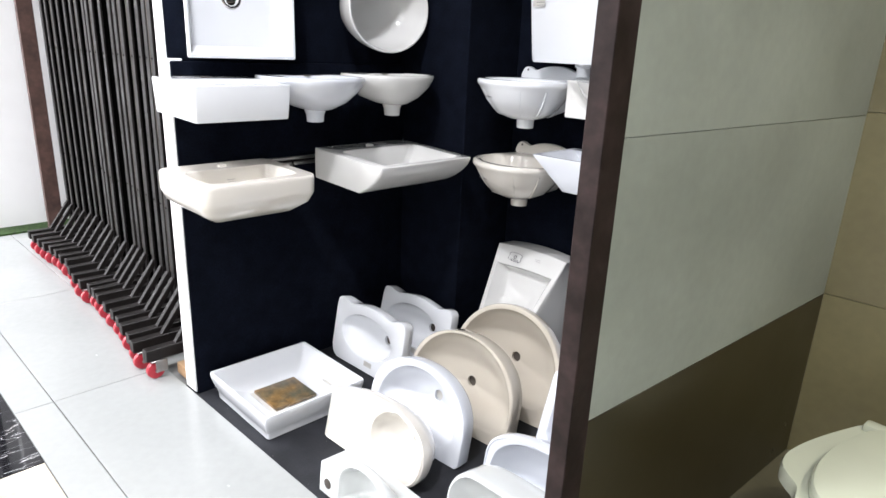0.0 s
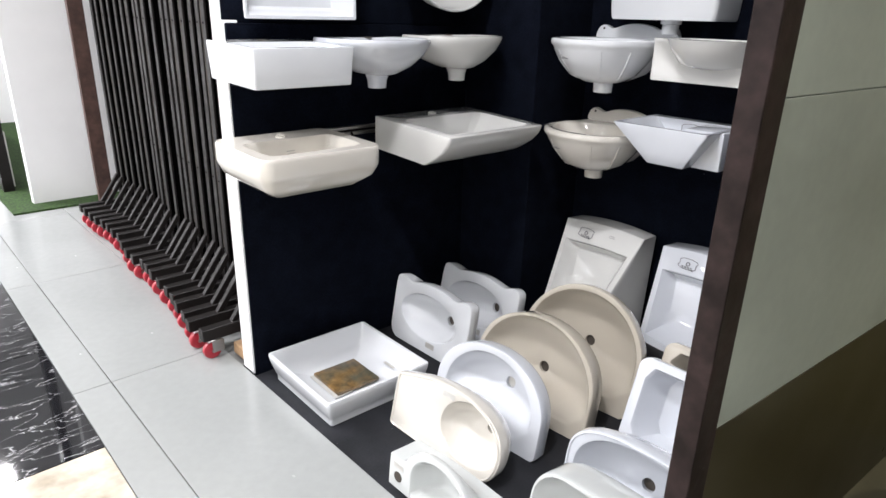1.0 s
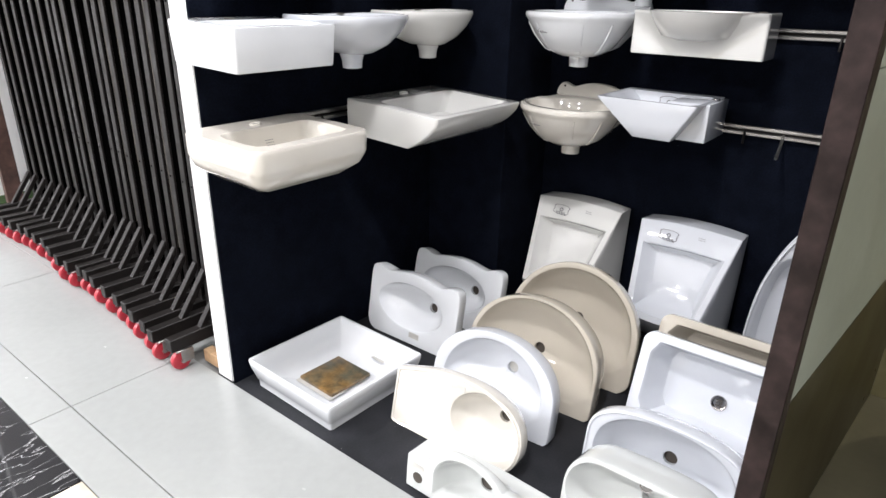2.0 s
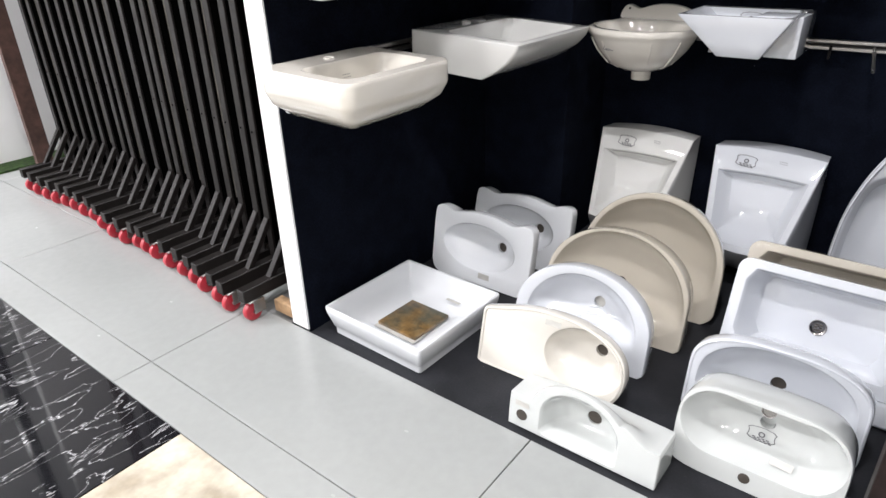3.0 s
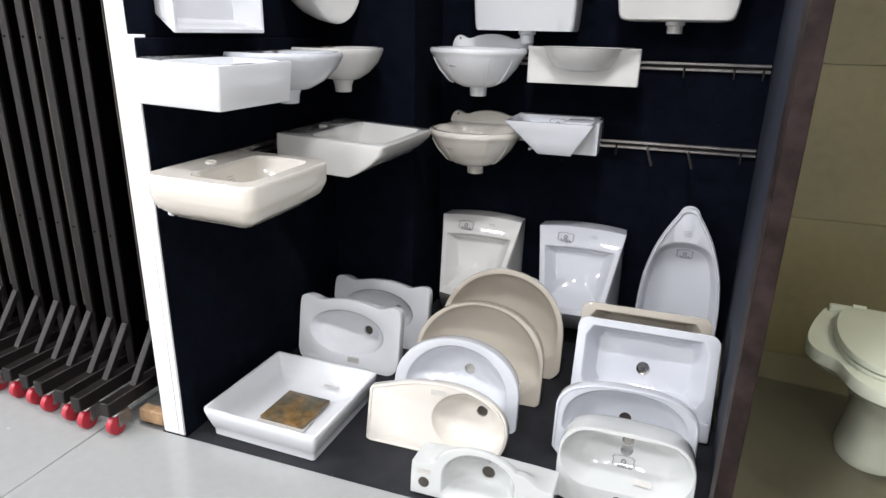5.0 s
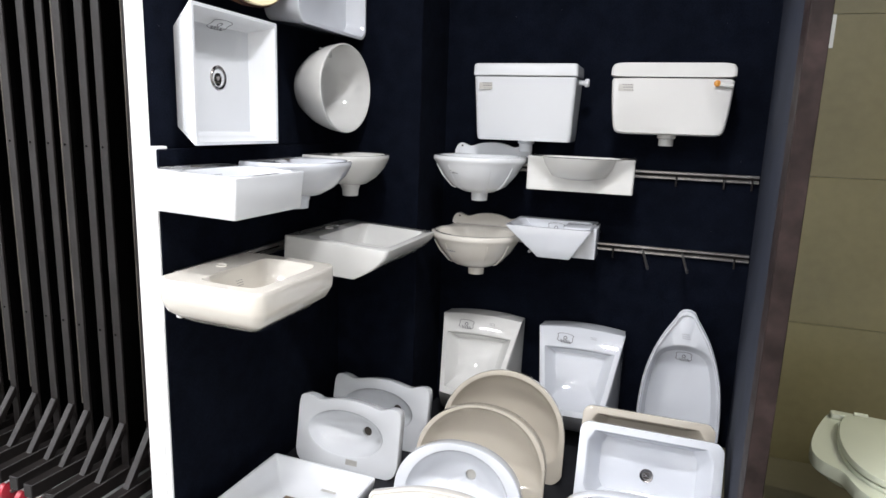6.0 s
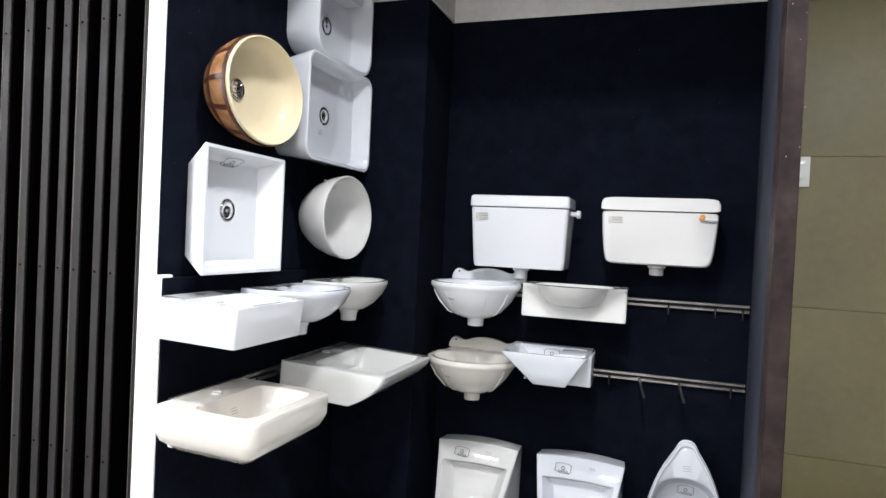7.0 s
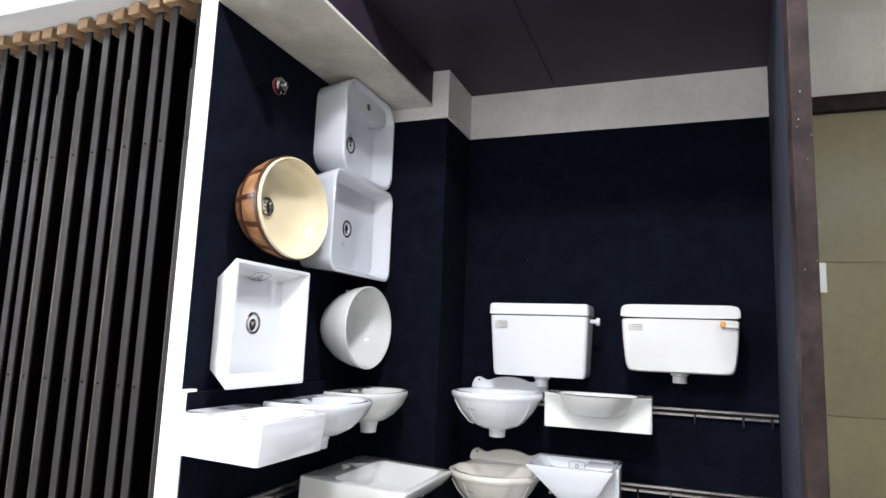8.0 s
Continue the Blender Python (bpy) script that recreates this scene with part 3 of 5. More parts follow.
def ledge_basin():
    """Small white wall basin, lying on its back edge: a block with an arched bowl."""
    pts = [(-0.21, 0), (-0.1, 0), (0, 0), (0.1, 0), (0.21, 0), (0.21, 0.05), (0.21, 0.106)]
    for i in range(9):
        pts.append((0.195 - 0.085 * i / 8, 0.106 + 0.034 * slope(i / 8) ** 1.3))
    for i in range(1, 12):
        a = math.pi * (0.08 + 0.92 * i / 12)
        pts.append((-0.010 + 0.128 * math.cos(a), 0.100 + 0.082 * math.sin(a)))
    pts += [(-0.145, 0.108), (-0.17, 0.104), (-0.208, 0.102), (-0.21, 0.05)]
    outer = even(pts, 128)
    inner = arch_outline(0.215, 0.066, 0.156, 2.0, 0.01)
    t = thing("ledge_basin", standing(1.082, 1.636, 4), "small white ledge basin lying on its back edge", "washbasin", "basins standing on the booth floor")
    prof = [((0.985, 0.97), -0.112)] + [(1.0, -w) for w in (0.108, 0.09, 0.075, 0.062, 0.05, 0.04, 0.03, 0.022, 0.014, 0.006)] + [(0.997, -0.002), (0.988, 0.0)]

    def falls(u, v, w):
        return (u, v if v < 0.106 else 0.106 + (v - 0.106) * (1 - 0.92 * slope((-w - 0.014) / 0.062)), w)
    inner = [(p[0] - 0.005, p[1] + 0.010) for p in inner]
    part("body", bowl(outer, (-0.01, 0.07), prof, inner, (-0.005, 0.072), [(1.03, 0.0), (1.0, -0.003), (0.975, -0.012), (0.90, -0.040), (0.80, -0.060), (0.68, -0.074), (0.5, -0.083)], (0.005, 0.066, 0.020, -0.085), 0.02, falls), CER_PALE, t)
    disc_part("drain_hole", t, 0.005, 0.066, -0.09, 0.0195, HOLE, 0.01)
    tape(t, -0.168, 0.078, 0.0006, 0.042, 0.016)
    disc_part("tap_hole", t, -0.168, 0.042, 0.0012, 0.0165, HOLE, 0.012)
    settle(t)


ledge_basin()


def oval_trough():
    t = thing("oval_basin", standing(1.215, 1.252, 9), "white semi-recessed basin with long oval bowl", "washbasin", "basins standing on the booth floor")
    outer = even(soften([(-0.187, 0), (0, 0), (0.187, 0), (0.19, 0.05), (0.193, 0.12), (0.190, 0.18), (0.165, 0.222), (0.12, 0.243), (0, 0.248), (-0.12, 0.243), (-0.165, 0.222), (-0.190, 0.18), (-0.193, 0.12), (-0.19, 0.05)], 2), 96)
    prof = [((0.9, 0.85), -0.125), ((0.96, 0.94), -0.118), (1.0, -0.09), (1.0, -0.012), (0.997, -0.004), (0.985, 0.0)]
    part("body", bowl(outer, (0, 0.13), prof, rrect(0.365, 0.172, 0.085, 0, 0.148), (0, 0.148), [(1.01, 0.0), (1.0, -0.003), (0.97, -0.014), (0.90, -0.042), (0.80, -0.066), (0.68, -0.082), (0.5, -0.094)], (0.0, 0.150, 0.018, -0.098), bend=level(t.matrix_world)), CER_PALE, t)
    disc_part("tap_hole", t, -0.01, 0.036, 0.001, 0.0135, HOLE, 0.012)
    disc_part("overflow", t, 0.0, 0.205, -0.05, 0.017, CHROME, 0.006)
    stamp(t, -0.005, 0.118, -0.086, 0.07)
    tape(t, 0.055, 0.085, -0.042, 0.05, 0.018, -4, -42)
    settle(t)


oval_trough()
b = basin_on_floor("arched_basin", standing(1.43, 1.268, 10, 1), "white arched-rim basin standing behind the oval one", CER_COOL, arch_outline(0.44, 0.15, 0.262, 2.6, 0.02), even([(p[0] * 0.88, p[1] * 0.78 + 0.045) for p in arch_outline(0.44, 0.10, 0.262, 2.3, 0.06)], 84), (0, 0.13), (0, 0.15), 0.13, 0.085, (0.0, 0.130, 0.02), (0.75, 0.75), 0.01, 0.04)
rim_bead(b, arch_outline(0.44, 0.15, 0.262, 2.6, 0.02), (0, 0.13), 0.968, CER_COOL)
settle(b)


def box_basin(x, y, lean, mat, label, h=0.37, w=0.475, turn=0.0):
    t = thing("rectangular_basin", standing(x, y, lean, turn), label, "washbasin", "basins standing on the booth floor")
    outer = rrect(w, h, 0.035, 0, h / 2)
    inner = rrect(w - 0.07, h - 0.135, 0.03, 0, h / 2 + 0.04)
    prof = [((0.80, 0.72), -0.15), ((0.84, 0.78), -0.146), ((0.95, 0.94), -0.06), ((0.985, 0.98), -0.040), (1.0, -0.034), (1.0, -0.008), (0.997, -0.002), (0.985, 0)]
    part("body", bowl(outer, (0, h / 2), prof, inner, (0, h / 2 + 0.04), [(1.02, 0.0), (1.0, -0.004), (0.98, -0.012), (0.84, -0.085), (0.80, -0.094), (0.6, -0.098)], (0.0, h / 2 + 0.015, 0.019, -0.1), bend=level(t.matrix_world)), mat, t)
    waste(t, 0, h / 2 + 0.015, -0.097, 0.019)
    foot = part("tap_ledge", box((-w / 2 + 0.004, 0.0, -0.004), (w / 2 - 0.004, 0.068, 0.030), 0.009, 3), mat, t)
    for u in (-0.10, 0.0, 0.10):
        disc_part("tap_hole", foot, u, 0.035, 0.0312, 0.014, mat, 0.004)
    settle(t)
    return t


box_basin(1.86, 1.246, 17, BEIGE, "beige rectangular basin leaning behind the white one", 0.342, 0.475)
box_basin(1.668, 1.233, 19, CER_COOL, "white rectangular basin with chrome waste leaning back", 0.362, 0.480)


def tray_basin():
    t = thing("square_tray_basin", pose(1.302, 2.372, FL, 0, 0, -1.5), "square white countertop basin lying flat on the floor", "washbasin", "basins on the booth floor")
    o = rrect(0.43, 0.43, 0.012)
    prof = [((0.88, 0.88), 0.0), ((0.9, 0.9), 0.004), ((0.905, 0.905), 0.028), ((0.925, 0.925), 0.034), (0.99, 0.085), (1.0, 0.098), (1.0, 0.106), (0.996, 0.109)]
    part("body", bowl(o, (0, 0), prof, rrect(0.408, 0.408, 0.010), (0, 0), [(1.01, 0.109), (1.0, 0.106), (0.97, 0.095), (0.90, 0.058), (0.74, 0.034), (0.5, 0.026)]), CER, t)
    tape(t, 0.145, -0.06, 0.054, 0.012, 0.06, 0, 0)
    s = thing("stone_sample", pose(1.285, 2.36, FL + 0.036, 0, 0, -2), "small brown polished stone sample lying in the basin", "stone tile")
    part("slab", box((-0.088, -0.085, 0), (0.088, 0.085, 0.014), 0.003), MARK, s)
    part("wrapper", box((-0.102, -0.09, -0.001), (-0.03, 0.09, 0.0022), 0.001, 1), TAPE, s, "crinkled clear plastic wrapper")


tray_basin()


# ---- urinals ----
def urinal(x, y, mat, label, lean=4):
    t = thing("urinal", standing(x, y, lean), label, "urinal", "urinals along the back wall")
    H, P = 0.490, 0.28
    def front(v):
        return 0.10 + (P - 0.10) * (1 - max(0.0, (v - 0.17)) / (H - 0.17))
    def half(v):
        return 0.125 + 0.062 * max(0.0, min(1.0, (v - 0.14) / (H - 0.14)))
    n = 14
    def outline(inset, lo, hi, bow):
        pts = []
        for i in range(n + 1):
            v = lo + (hi - lo) * i / n
            pts.append((half(v) - inset, v))
        for i in range(1, n):
            u = half(hi) - inset - 2 * (half(hi) - inset) * i / n
            pts.append((u, hi + bow * (1 - (u / (half(hi) - inset)) ** 2)))
        for i in range(n + 1):
            v = hi - (hi - lo) * i / n
            pts.append((-half(v) + inset, v))
        for i in range(1, n):
            u = -(half(lo) - inset) + 2 * (half(lo) - inset) * i / n
            pts.append((u, lo - 0.012 * (1 - (u / (half(lo) - inset)) ** 2)))
        return pts
    rim = outline(0.0, 0.17, H, 0.010)
    inn = outline(0.026, 0.195, H - 0.075, 0.006)
    rings = []
    base = [(u / half(v) * half(H) * 0.97, 0.0 if v < 0.18 else (v - 0.17) / (H - 0.17) * H, 0.0) for u, v in rim]
    rings.append([(u, v, 0.0) for u, v, _ in base])
    rings.append([(u, v, 0.03) for u, v, _ in base])
    for f in (0.35, 0.65, 0.88, 0.97):
        rings.append([((1 - f) * b[0] + f * r[0], (1 - f ** 1.6) * b[1] + f ** 1.6 * r[1], (1 - f) * 0.03 + f * front(r[1])) for b, r in zip(base, rim)])
    rings.append([(u * 0.992, v, front(v) - 0.001) for u, v in rim])
    rings.append([(u * 0.975, v + (0.003 if v < 0.2 else -0.003), front(v) + 0.003) for u, v in rim])
    rings.append([(u * 1.02, v, front(v) + 0.002) for u, v in inn])
    rings.append([(u, v, front(v) - 0.004) for u, v in inn])
    c = (0.0, 0.30)
    for s, dz in ((0.95, 0.02), (0.86, 0.07), (0.72, 0.10), (0.4, 0.115)):
        rings.append([(s * u, c[1] + s * (v - c[1]), max(0.025, front(c[1] + s * (v - c[1])) - dz * (0.55 + 1.2 * max(0, (0.42 - v))))) for u, v in inn])
    part("body", rings_mesh(rings), mat, t, sharp=30)
    w = front(H - 0.04)
    ang = -math.degrees(math.atan2(P - 0.10, H - 0.17))
    stamp(t, -0.065, H - 0.034, w + 0.0045, 0.075, -3, ang)
    stamp(t, 0.055, H - 0.026, w + 0.004, 0.045, -3, ang, 2, False)
    disc_part("fixing_hole", t, 0.172, 0.33, 0.06, 0.009, HOLE, 0.004).rotation_euler = (0, radians(80), 0)
    settle(t)
    return t


# Warm and cool glazes put a lighting cast into two alike urinals.
urinal(2.406, 2.007, CER_WARM, "flat-back urinal standing on the floor, its white tinted warm for the light")
urinal(2.404, 1.5515, CER_COOL, "flat-back urinal standing on the floor, its white tinted cool for the light")


def shell_urinal():
    t = thing("half_stall_urinal", standing(2.257, 1.126, 8), "tall white pointed half-stall urinal leaning on the wall", "urinal", "urinals along the back wall")
    pts = [(0.0, 0.0), (0.10, 0.0), (0.155, 0.02), (0.166, 0.10), (0.166, 0.20), (0.156, 0.31), (0.132, 0.40), (0.10, 0.475), (0.066, 0.53), (0.042, 0.562), (0.036, 0.578), (0.024, 0.592), (0.0, 0.597)]
    pts = pts + [(-u, v) for u, v in pts[-2:0:-1]]
    outer = even(soften([(u, v * 1.09) for u, v in pts], 2), 96)
    inn = [(0.0, 0.03), (0.10, 0.03), (0.14, 0.05), (0.151, 0.12), (0.150, 0.20), (0.141, 0.30), (0.122, 0.385), (0.10, 0.425), (0.06, 0.447), (0.0, 0.455)]
    inn = even(soften([(u, v * 1.09) for u, v in inn + [(-u, v) for u, v in inn[-2:0:-1]]], 2), 96)
    prof = [((0.8, 0.93), -0.11), ((0.86, 0.96), -0.10), (0.98, -0.03), (1.0, -0.02), (1.0, -0.006), (0.975, 0.0)]
    part("body", bowl(outer, (0, 0.25), prof, inn, (0, 0.25), [(1.02, -0.002), (1.0, -0.006), (0.97, -0.025), (0.88, -0.065), (0.6, -0.088), (0.3, -0.092)]), CER_COOL, t)
    rim = rings_mesh([[(u * 0.985, 0.25 + (v - 0.25) * 0.985, 0.0) for u, v in outer], [(u * 0.975, 0.25 + (v - 0.25) * 0.975, 0.010) for u, v in outer], [(u * 0.945, 0.25 + (v - 0.25) * 0.94, 0.010) for u, v in outer], [(u * 0.93, 0.25 + (v - 0.25) * 0.93, -0.002) for u, v in outer]], False, False)
    part("rim", rim, CER_COOL, t)
    disc_part("fixing_hole", t, 0.0, 0.630, 0.002, 0.006, HOLE, 0.004)
    stamp(t, 0.0, 0.534, 0.001, 0.055, 0, 0, 3, False)
    stamp(t, 0.004, 0.441, -0.055, 0.07, 0, 14)
    settle(t)


shell_urinal()


# ---- cisterns on the back wall ----
def cistern(y, z, w_top, w_bot, h, d, mat, label, round_r, lid_h):
    t = thing("cistern", on_back(y, z), label, "cistern", "cisterns on the back wall")
    rows = []
    for v, w in ((0.0, w_bot * 0.955), (0.006, w_bot * 0.985), (0.03, w_bot), (h - lid_h - 0.004, w_top * 0.985)):
        dd = d * (0.86 + 0.14 * v / h)
        rows.append([(p[0], v, p[1]) for p in rrect(w, dd, round_r, 0, dd / 2)])
    part("tank", rings_mesh(rows), mat, t)
    rows = []
    for v, s in ((h - lid_h, 0.99), (h - lid_h + 0.003, 1.005), (h - 0.012, 1.0), (h - 0.004, 0.99), (h, 0.965)):
        rows.append([(p[0], v, p[1]) for p in rrect(w_top * s, d * s, round_r, 0, d * s / 2 + 0.002)])
    part("lid", rings_mesh(rows), mat, t)
    pipe = part("outlet", lathe([(0.036, 0.004), (0.036, -0.012), (0.029, -0.016), (0.029, -0.048), (0.025, -0.05)], 24), mat, t)
    pipe.matrix_local = Matrix.Translation((0, 0.0, d * 0.45)) @ pose(0, 0, 0, -90)
    # Tape part added here as the grey backing of the printed label.
    tape(t, -w_top / 2 + 0.055, h - lid_h - 0.042, d * 0.985 + 0.0008, 0.056, 0.028)
    stamp(t, -w_top / 2 + 0.06, h - lid_h - 0.042, d * 0.985 + 0.0018, 0.066, 0, 0, 3, False)
    return t


c = cistern(1.857, 1.303, 0.434, 0.405, 0.314, 0.21, PLASTIC, "white plastic flushing cistern with square corners", 0.014, 0.05)
knob = part("side_knob", lathe([(0.010, 0), (0.010, 0.025), (0.017, 0.026), (0.017, 0.04), (0.013, 0.043)], 18), PLASTIC, c)
knob.matrix_local = Matrix.Translation((0.214, 0.243, 0.13)) @ pose(0, 0, 0, 0, 90, 0)
part("seam_pip", box((-0.004, 0.313, 0.08), (0.004, 0.321, 0.09), 0.001, 1), PLASTIC, c)


def round_cistern(y, z, w_top, w_bot, h, d, mat, label, lid_h):
    t = thing("cistern", on_back(y, z), label, "cistern", "cisterns on the back wall")
    k = h - lid_h
    body = even(soften([(-w_bot / 2, 0.035), (-w_bot / 2 + 0.008, 0.006), (-w_bot / 2 + 0.035, 0.0), (-w_bot / 4, 0), (0, 0), (w_bot / 4, 0), (w_bot / 2 - 0.035, 0.0), (w_bot / 2 - 0.008, 0.006), (w_bot / 2, 0.035), ((w_bot + w_top) / 4, k / 2), (w_top / 2 * 0.985, k - 0.012), (w_top / 2 * 0.985, k), (0.0, k), (-w_top / 2 * 0.985, k), (-w_top / 2 * 0.985, k - 0.012), (-(w_bot + w_top) / 4, k / 2)], 3), 90)
    cap = even(soften([(-w_top / 2, k + 0.001), (0, k + 0.001), (w_top / 2, k + 0.001), (w_top / 2, k + 0.01), (w_top / 2, h - 0.02), (w_top / 2 - 0.012, h), (w_top / 4, h), (0, h), (-w_top / 4, h), (-w_top / 2 + 0.012, h), (-w_top / 2, h - 0.02), (-w_top / 2, k + 0.01)], 2), 90)
    c = (0.0, h * 0.5)
    part("tank", rings_mesh([scaled(body, c, s, q) for s, q in ((1.0, 0.0), (1.0, d * 0.9), (0.99, d - 0.012), (0.975, d - 0.004), (0.95, d))]), mat, t)
    part("lid", rings_mesh([scaled(cap, (0, h - lid_h * 0.4), s, q) for s, q in ((1.0, 0.002), (1.0, d - 0.004), (0.993, d + 0.003), (0.97, d + 0.007))]), mat, t)
    pipe = part("outlet", lathe([(0.036, 0.010), (0.036, -0.012), (0.029, -0.016), (0.029, -0.042), (0.025, -0.044)], 24), mat, t)
    pipe.matrix_local = Matrix.Translation((0, 0.0, d * 0.45)) @ pose(0, 0, 0, -90)
    # This tape part, too, is the label's added backing plate.
    tape(t, -w_top / 2 + 0.06, k - 0.04, d + 0.0004, 0.056, 0.028)
    stamp(t, -w_top / 2 + 0.065, k - 0.04, d + 0.0014, 0.066, 0, 0, 3, False)
    return t


c = round_cistern(1.2815, 1.347, 0.457, 0.420, 0.274, 0.20, PLASTIC_WARM, "off-white plastic cistern with rounded corners and lever", 0.055)
lever = part("flush_lever", tube([(0.165, 0.196, 0.207), (0.19, 0.191, 0.211), (0.216, 0.191, 0.205)], 0.0085, 10), PLASTIC_WARM, c)
btn = part("button", lathe([(0.012, 0), (0.012, 0.008), (0.008, 0.011)], 16), BRASS, lever, "orange brass button")
btn.matrix_local = Matrix.Translation((0.162, 0.198, 0.207))


# ---- wall basins on the back wall ----
def arms(t, half, front, back, w):
    """Two bracket arms that carry a basin away from the wall."""
    for u in (-half, half):
        part("bracket_arm", box((u - 0.006, front, w - 0.012), (u + 0.006, back, w), 0.002, 1), ZINC, t)


def ribbed_basin(y, z, mat, label):
    """Round-fronted classic basin with ribs, a splash plate with ears and a waste spigot."""
    t = thing("wall_basin", shelf_back(y, z, 2.43), label, "washbasin", "basins on wall rails")
    W, D = 0.196, 0.40
    pts = [(0.155, 0.0), (0.0, 0.0), (-0.155, 0.0)]
    for i in range(37):
        a = radians(148) + radians(244) * i / 36
        pts.append((W * math.copysign(abs(math.cos(a)) ** 0.95, math.cos(a)), -0.215 - (0.185 if math.sin(a) < 0 else -0.185) * abs(math.sin(a)) ** 0.95 if math.sin(a) < 0 else -0.215 + 0.185 * math.sin(a)))
    outer = even(pts, 80)
    inner = ellipse(0.168, 0.135, 0, -0.225)
    c0 = (0.0, -0.20)
    prof = [((0.24, 0.24), -0.150), ((0.36, 0.40), -0.147), ((0.60, 0.66), -0.122), ((0.80, 0.84), -0.075), ((0.92, 0.94), -0.036), ((0.965, 0.965), -0.024), (1.0, -0.016), (1.005, -0.008), (0.995, 0.0), (0.975, 0.003)]
    part("body", bowl(outer, c0, prof, inner, (0, -0.225), [(1.04, 0.003), (1.0, -0.001), (0.96, -0.02), (0.82, -0.075), (0.55, -0.10)], (0.0, -0.21, 0.019, -0.108)), mat, t)
    for k, a in enumerate((-62, -28, 28, 62)):
        line = []
        for s, w in ((0.93, -0.034), (0.86, -0.06), (0.81, -0.078), (0.70, -0.104), (0.61, -0.124), (0.52, -0.132)):
            sa = math.sin(radians(a))
            u = W * math.copysign(abs(sa) ** 0.95, sa)
            v = -0.215 - 0.185 * abs(math.cos(radians(a))) ** 0.95
            line.append((c0[0] + s * (u - c0[0]), c0[1] + s * (v - c0[1]), w))
        part("rib", tube(line, 0.0036, 8), mat, t)
    mk = stamp(t, -0.062, -0.362, -0.055, 0.045, 0, 62, 3, True)
    sp = part("waste_spigot", lathe([(0.042, 0.012), (0.036, -0.004), (0.034, -0.04), (0.030, -0.042)], 24), mat, t)
    sp.matrix_local = Matrix.Translation((0, -0.20, -0.146))
    plate = even(soften([(-0.19, -0.01), (0.19, -0.01), (0.19, 0.015), (0.175, 0.045), (0.15, 0.052), (0.125, 0.040), (0.105, 0.035), (0.06, 0.052), (0.0, 0.058), (-0.06, 0.052), (-0.105, 0.035), (-0.125, 0.040), (-0.15, 0.052), (-0.175, 0.045), (-0.19, 0.015)], 2), 80)
    plate = [(p[0] * 0.94, p[1]) for p in plate]
    bp = part("splash_plate", rings_mesh([[(p[0], 0.0, p[1]) for p in plate], [(p[0], -0.014, p[1]) for p in plate], [(p[0] * 0.985, -0.02, 0.02 + (p[1] - 0.02) * 0.93) for p in plate]]), mat, t)
    for u in (-0.141, 0.141):
        h = disc_part("fixing_hole", bp, u, -0.0212, 0.036, 0.0045, HOLE, 0.003)
        h.rotation_euler = (radians(90), 0, 0)
    arms(t, 0.12, -0.05, 0.04, -0.05)
    return t


ribbed_basin(2.016, 1.232, CER, "white ribbed wall basin with scalloped splash plate")
ribbed_basin(2.016, 0.909, IVORY, "ivory ribbed wall basin with scalloped splash plate")


def slab_basin():
    t = thing("wall_basin", shelf_back(1.596, 1.248, 2.335), "white slab basin with bowl bulging from its front", "washbasin", "basins on wall rails")
    inner = even([(p[0], min(p[1], -0.03)) for p in ellipse(0.155, 0.10, 0, -0.105)], 60)
    def bulge(u, v, w):
        f = max(0.0, 1 - (u / (0.075 + 0.145 * max(0.0, min(1.0, (w + 0.125) / 0.12)))) ** 2)
        g = max(0.0, min(1.0, (w + 0.118) / 0.11)) ** 0.6
        return (u, v - (0.068 * f * g if v < -0.085 else 0.0), w)
    prof = [(0.99, -0.137), (1.0, -0.133), (1.0, -0.115), (1.0, -0.10), (1.0, -0.08), (1.0, -0.055), (1.0, -0.03), (1.0, -0.012), (1.0, -0.004), (0.99, 0)]
    part("body", bowl(rrect(0.424, 0.14, 0.008, 0, -0.075, 6, 22), (0, -0.075), prof, inner, (0, -0.095), [(1.02, 0), (1.0, -0.004), (0.95, -0.03), (0.8, -0.075), (0.5, -0.088)], (0, -0.1, 0.018, -0.09), 0.02, bulge), CER_WARM, t)
    disc_part("tap_hole", t, 0.165, -0.05, 0.0012, 0.012, HOLE, 0.004)
    arms(t, 0.16, -0.02, 0.135, -0.04)
    stamp(t, 0.02, -0.052, -0.05, 0.05, 0, 80, 2, False)


slab_basin()


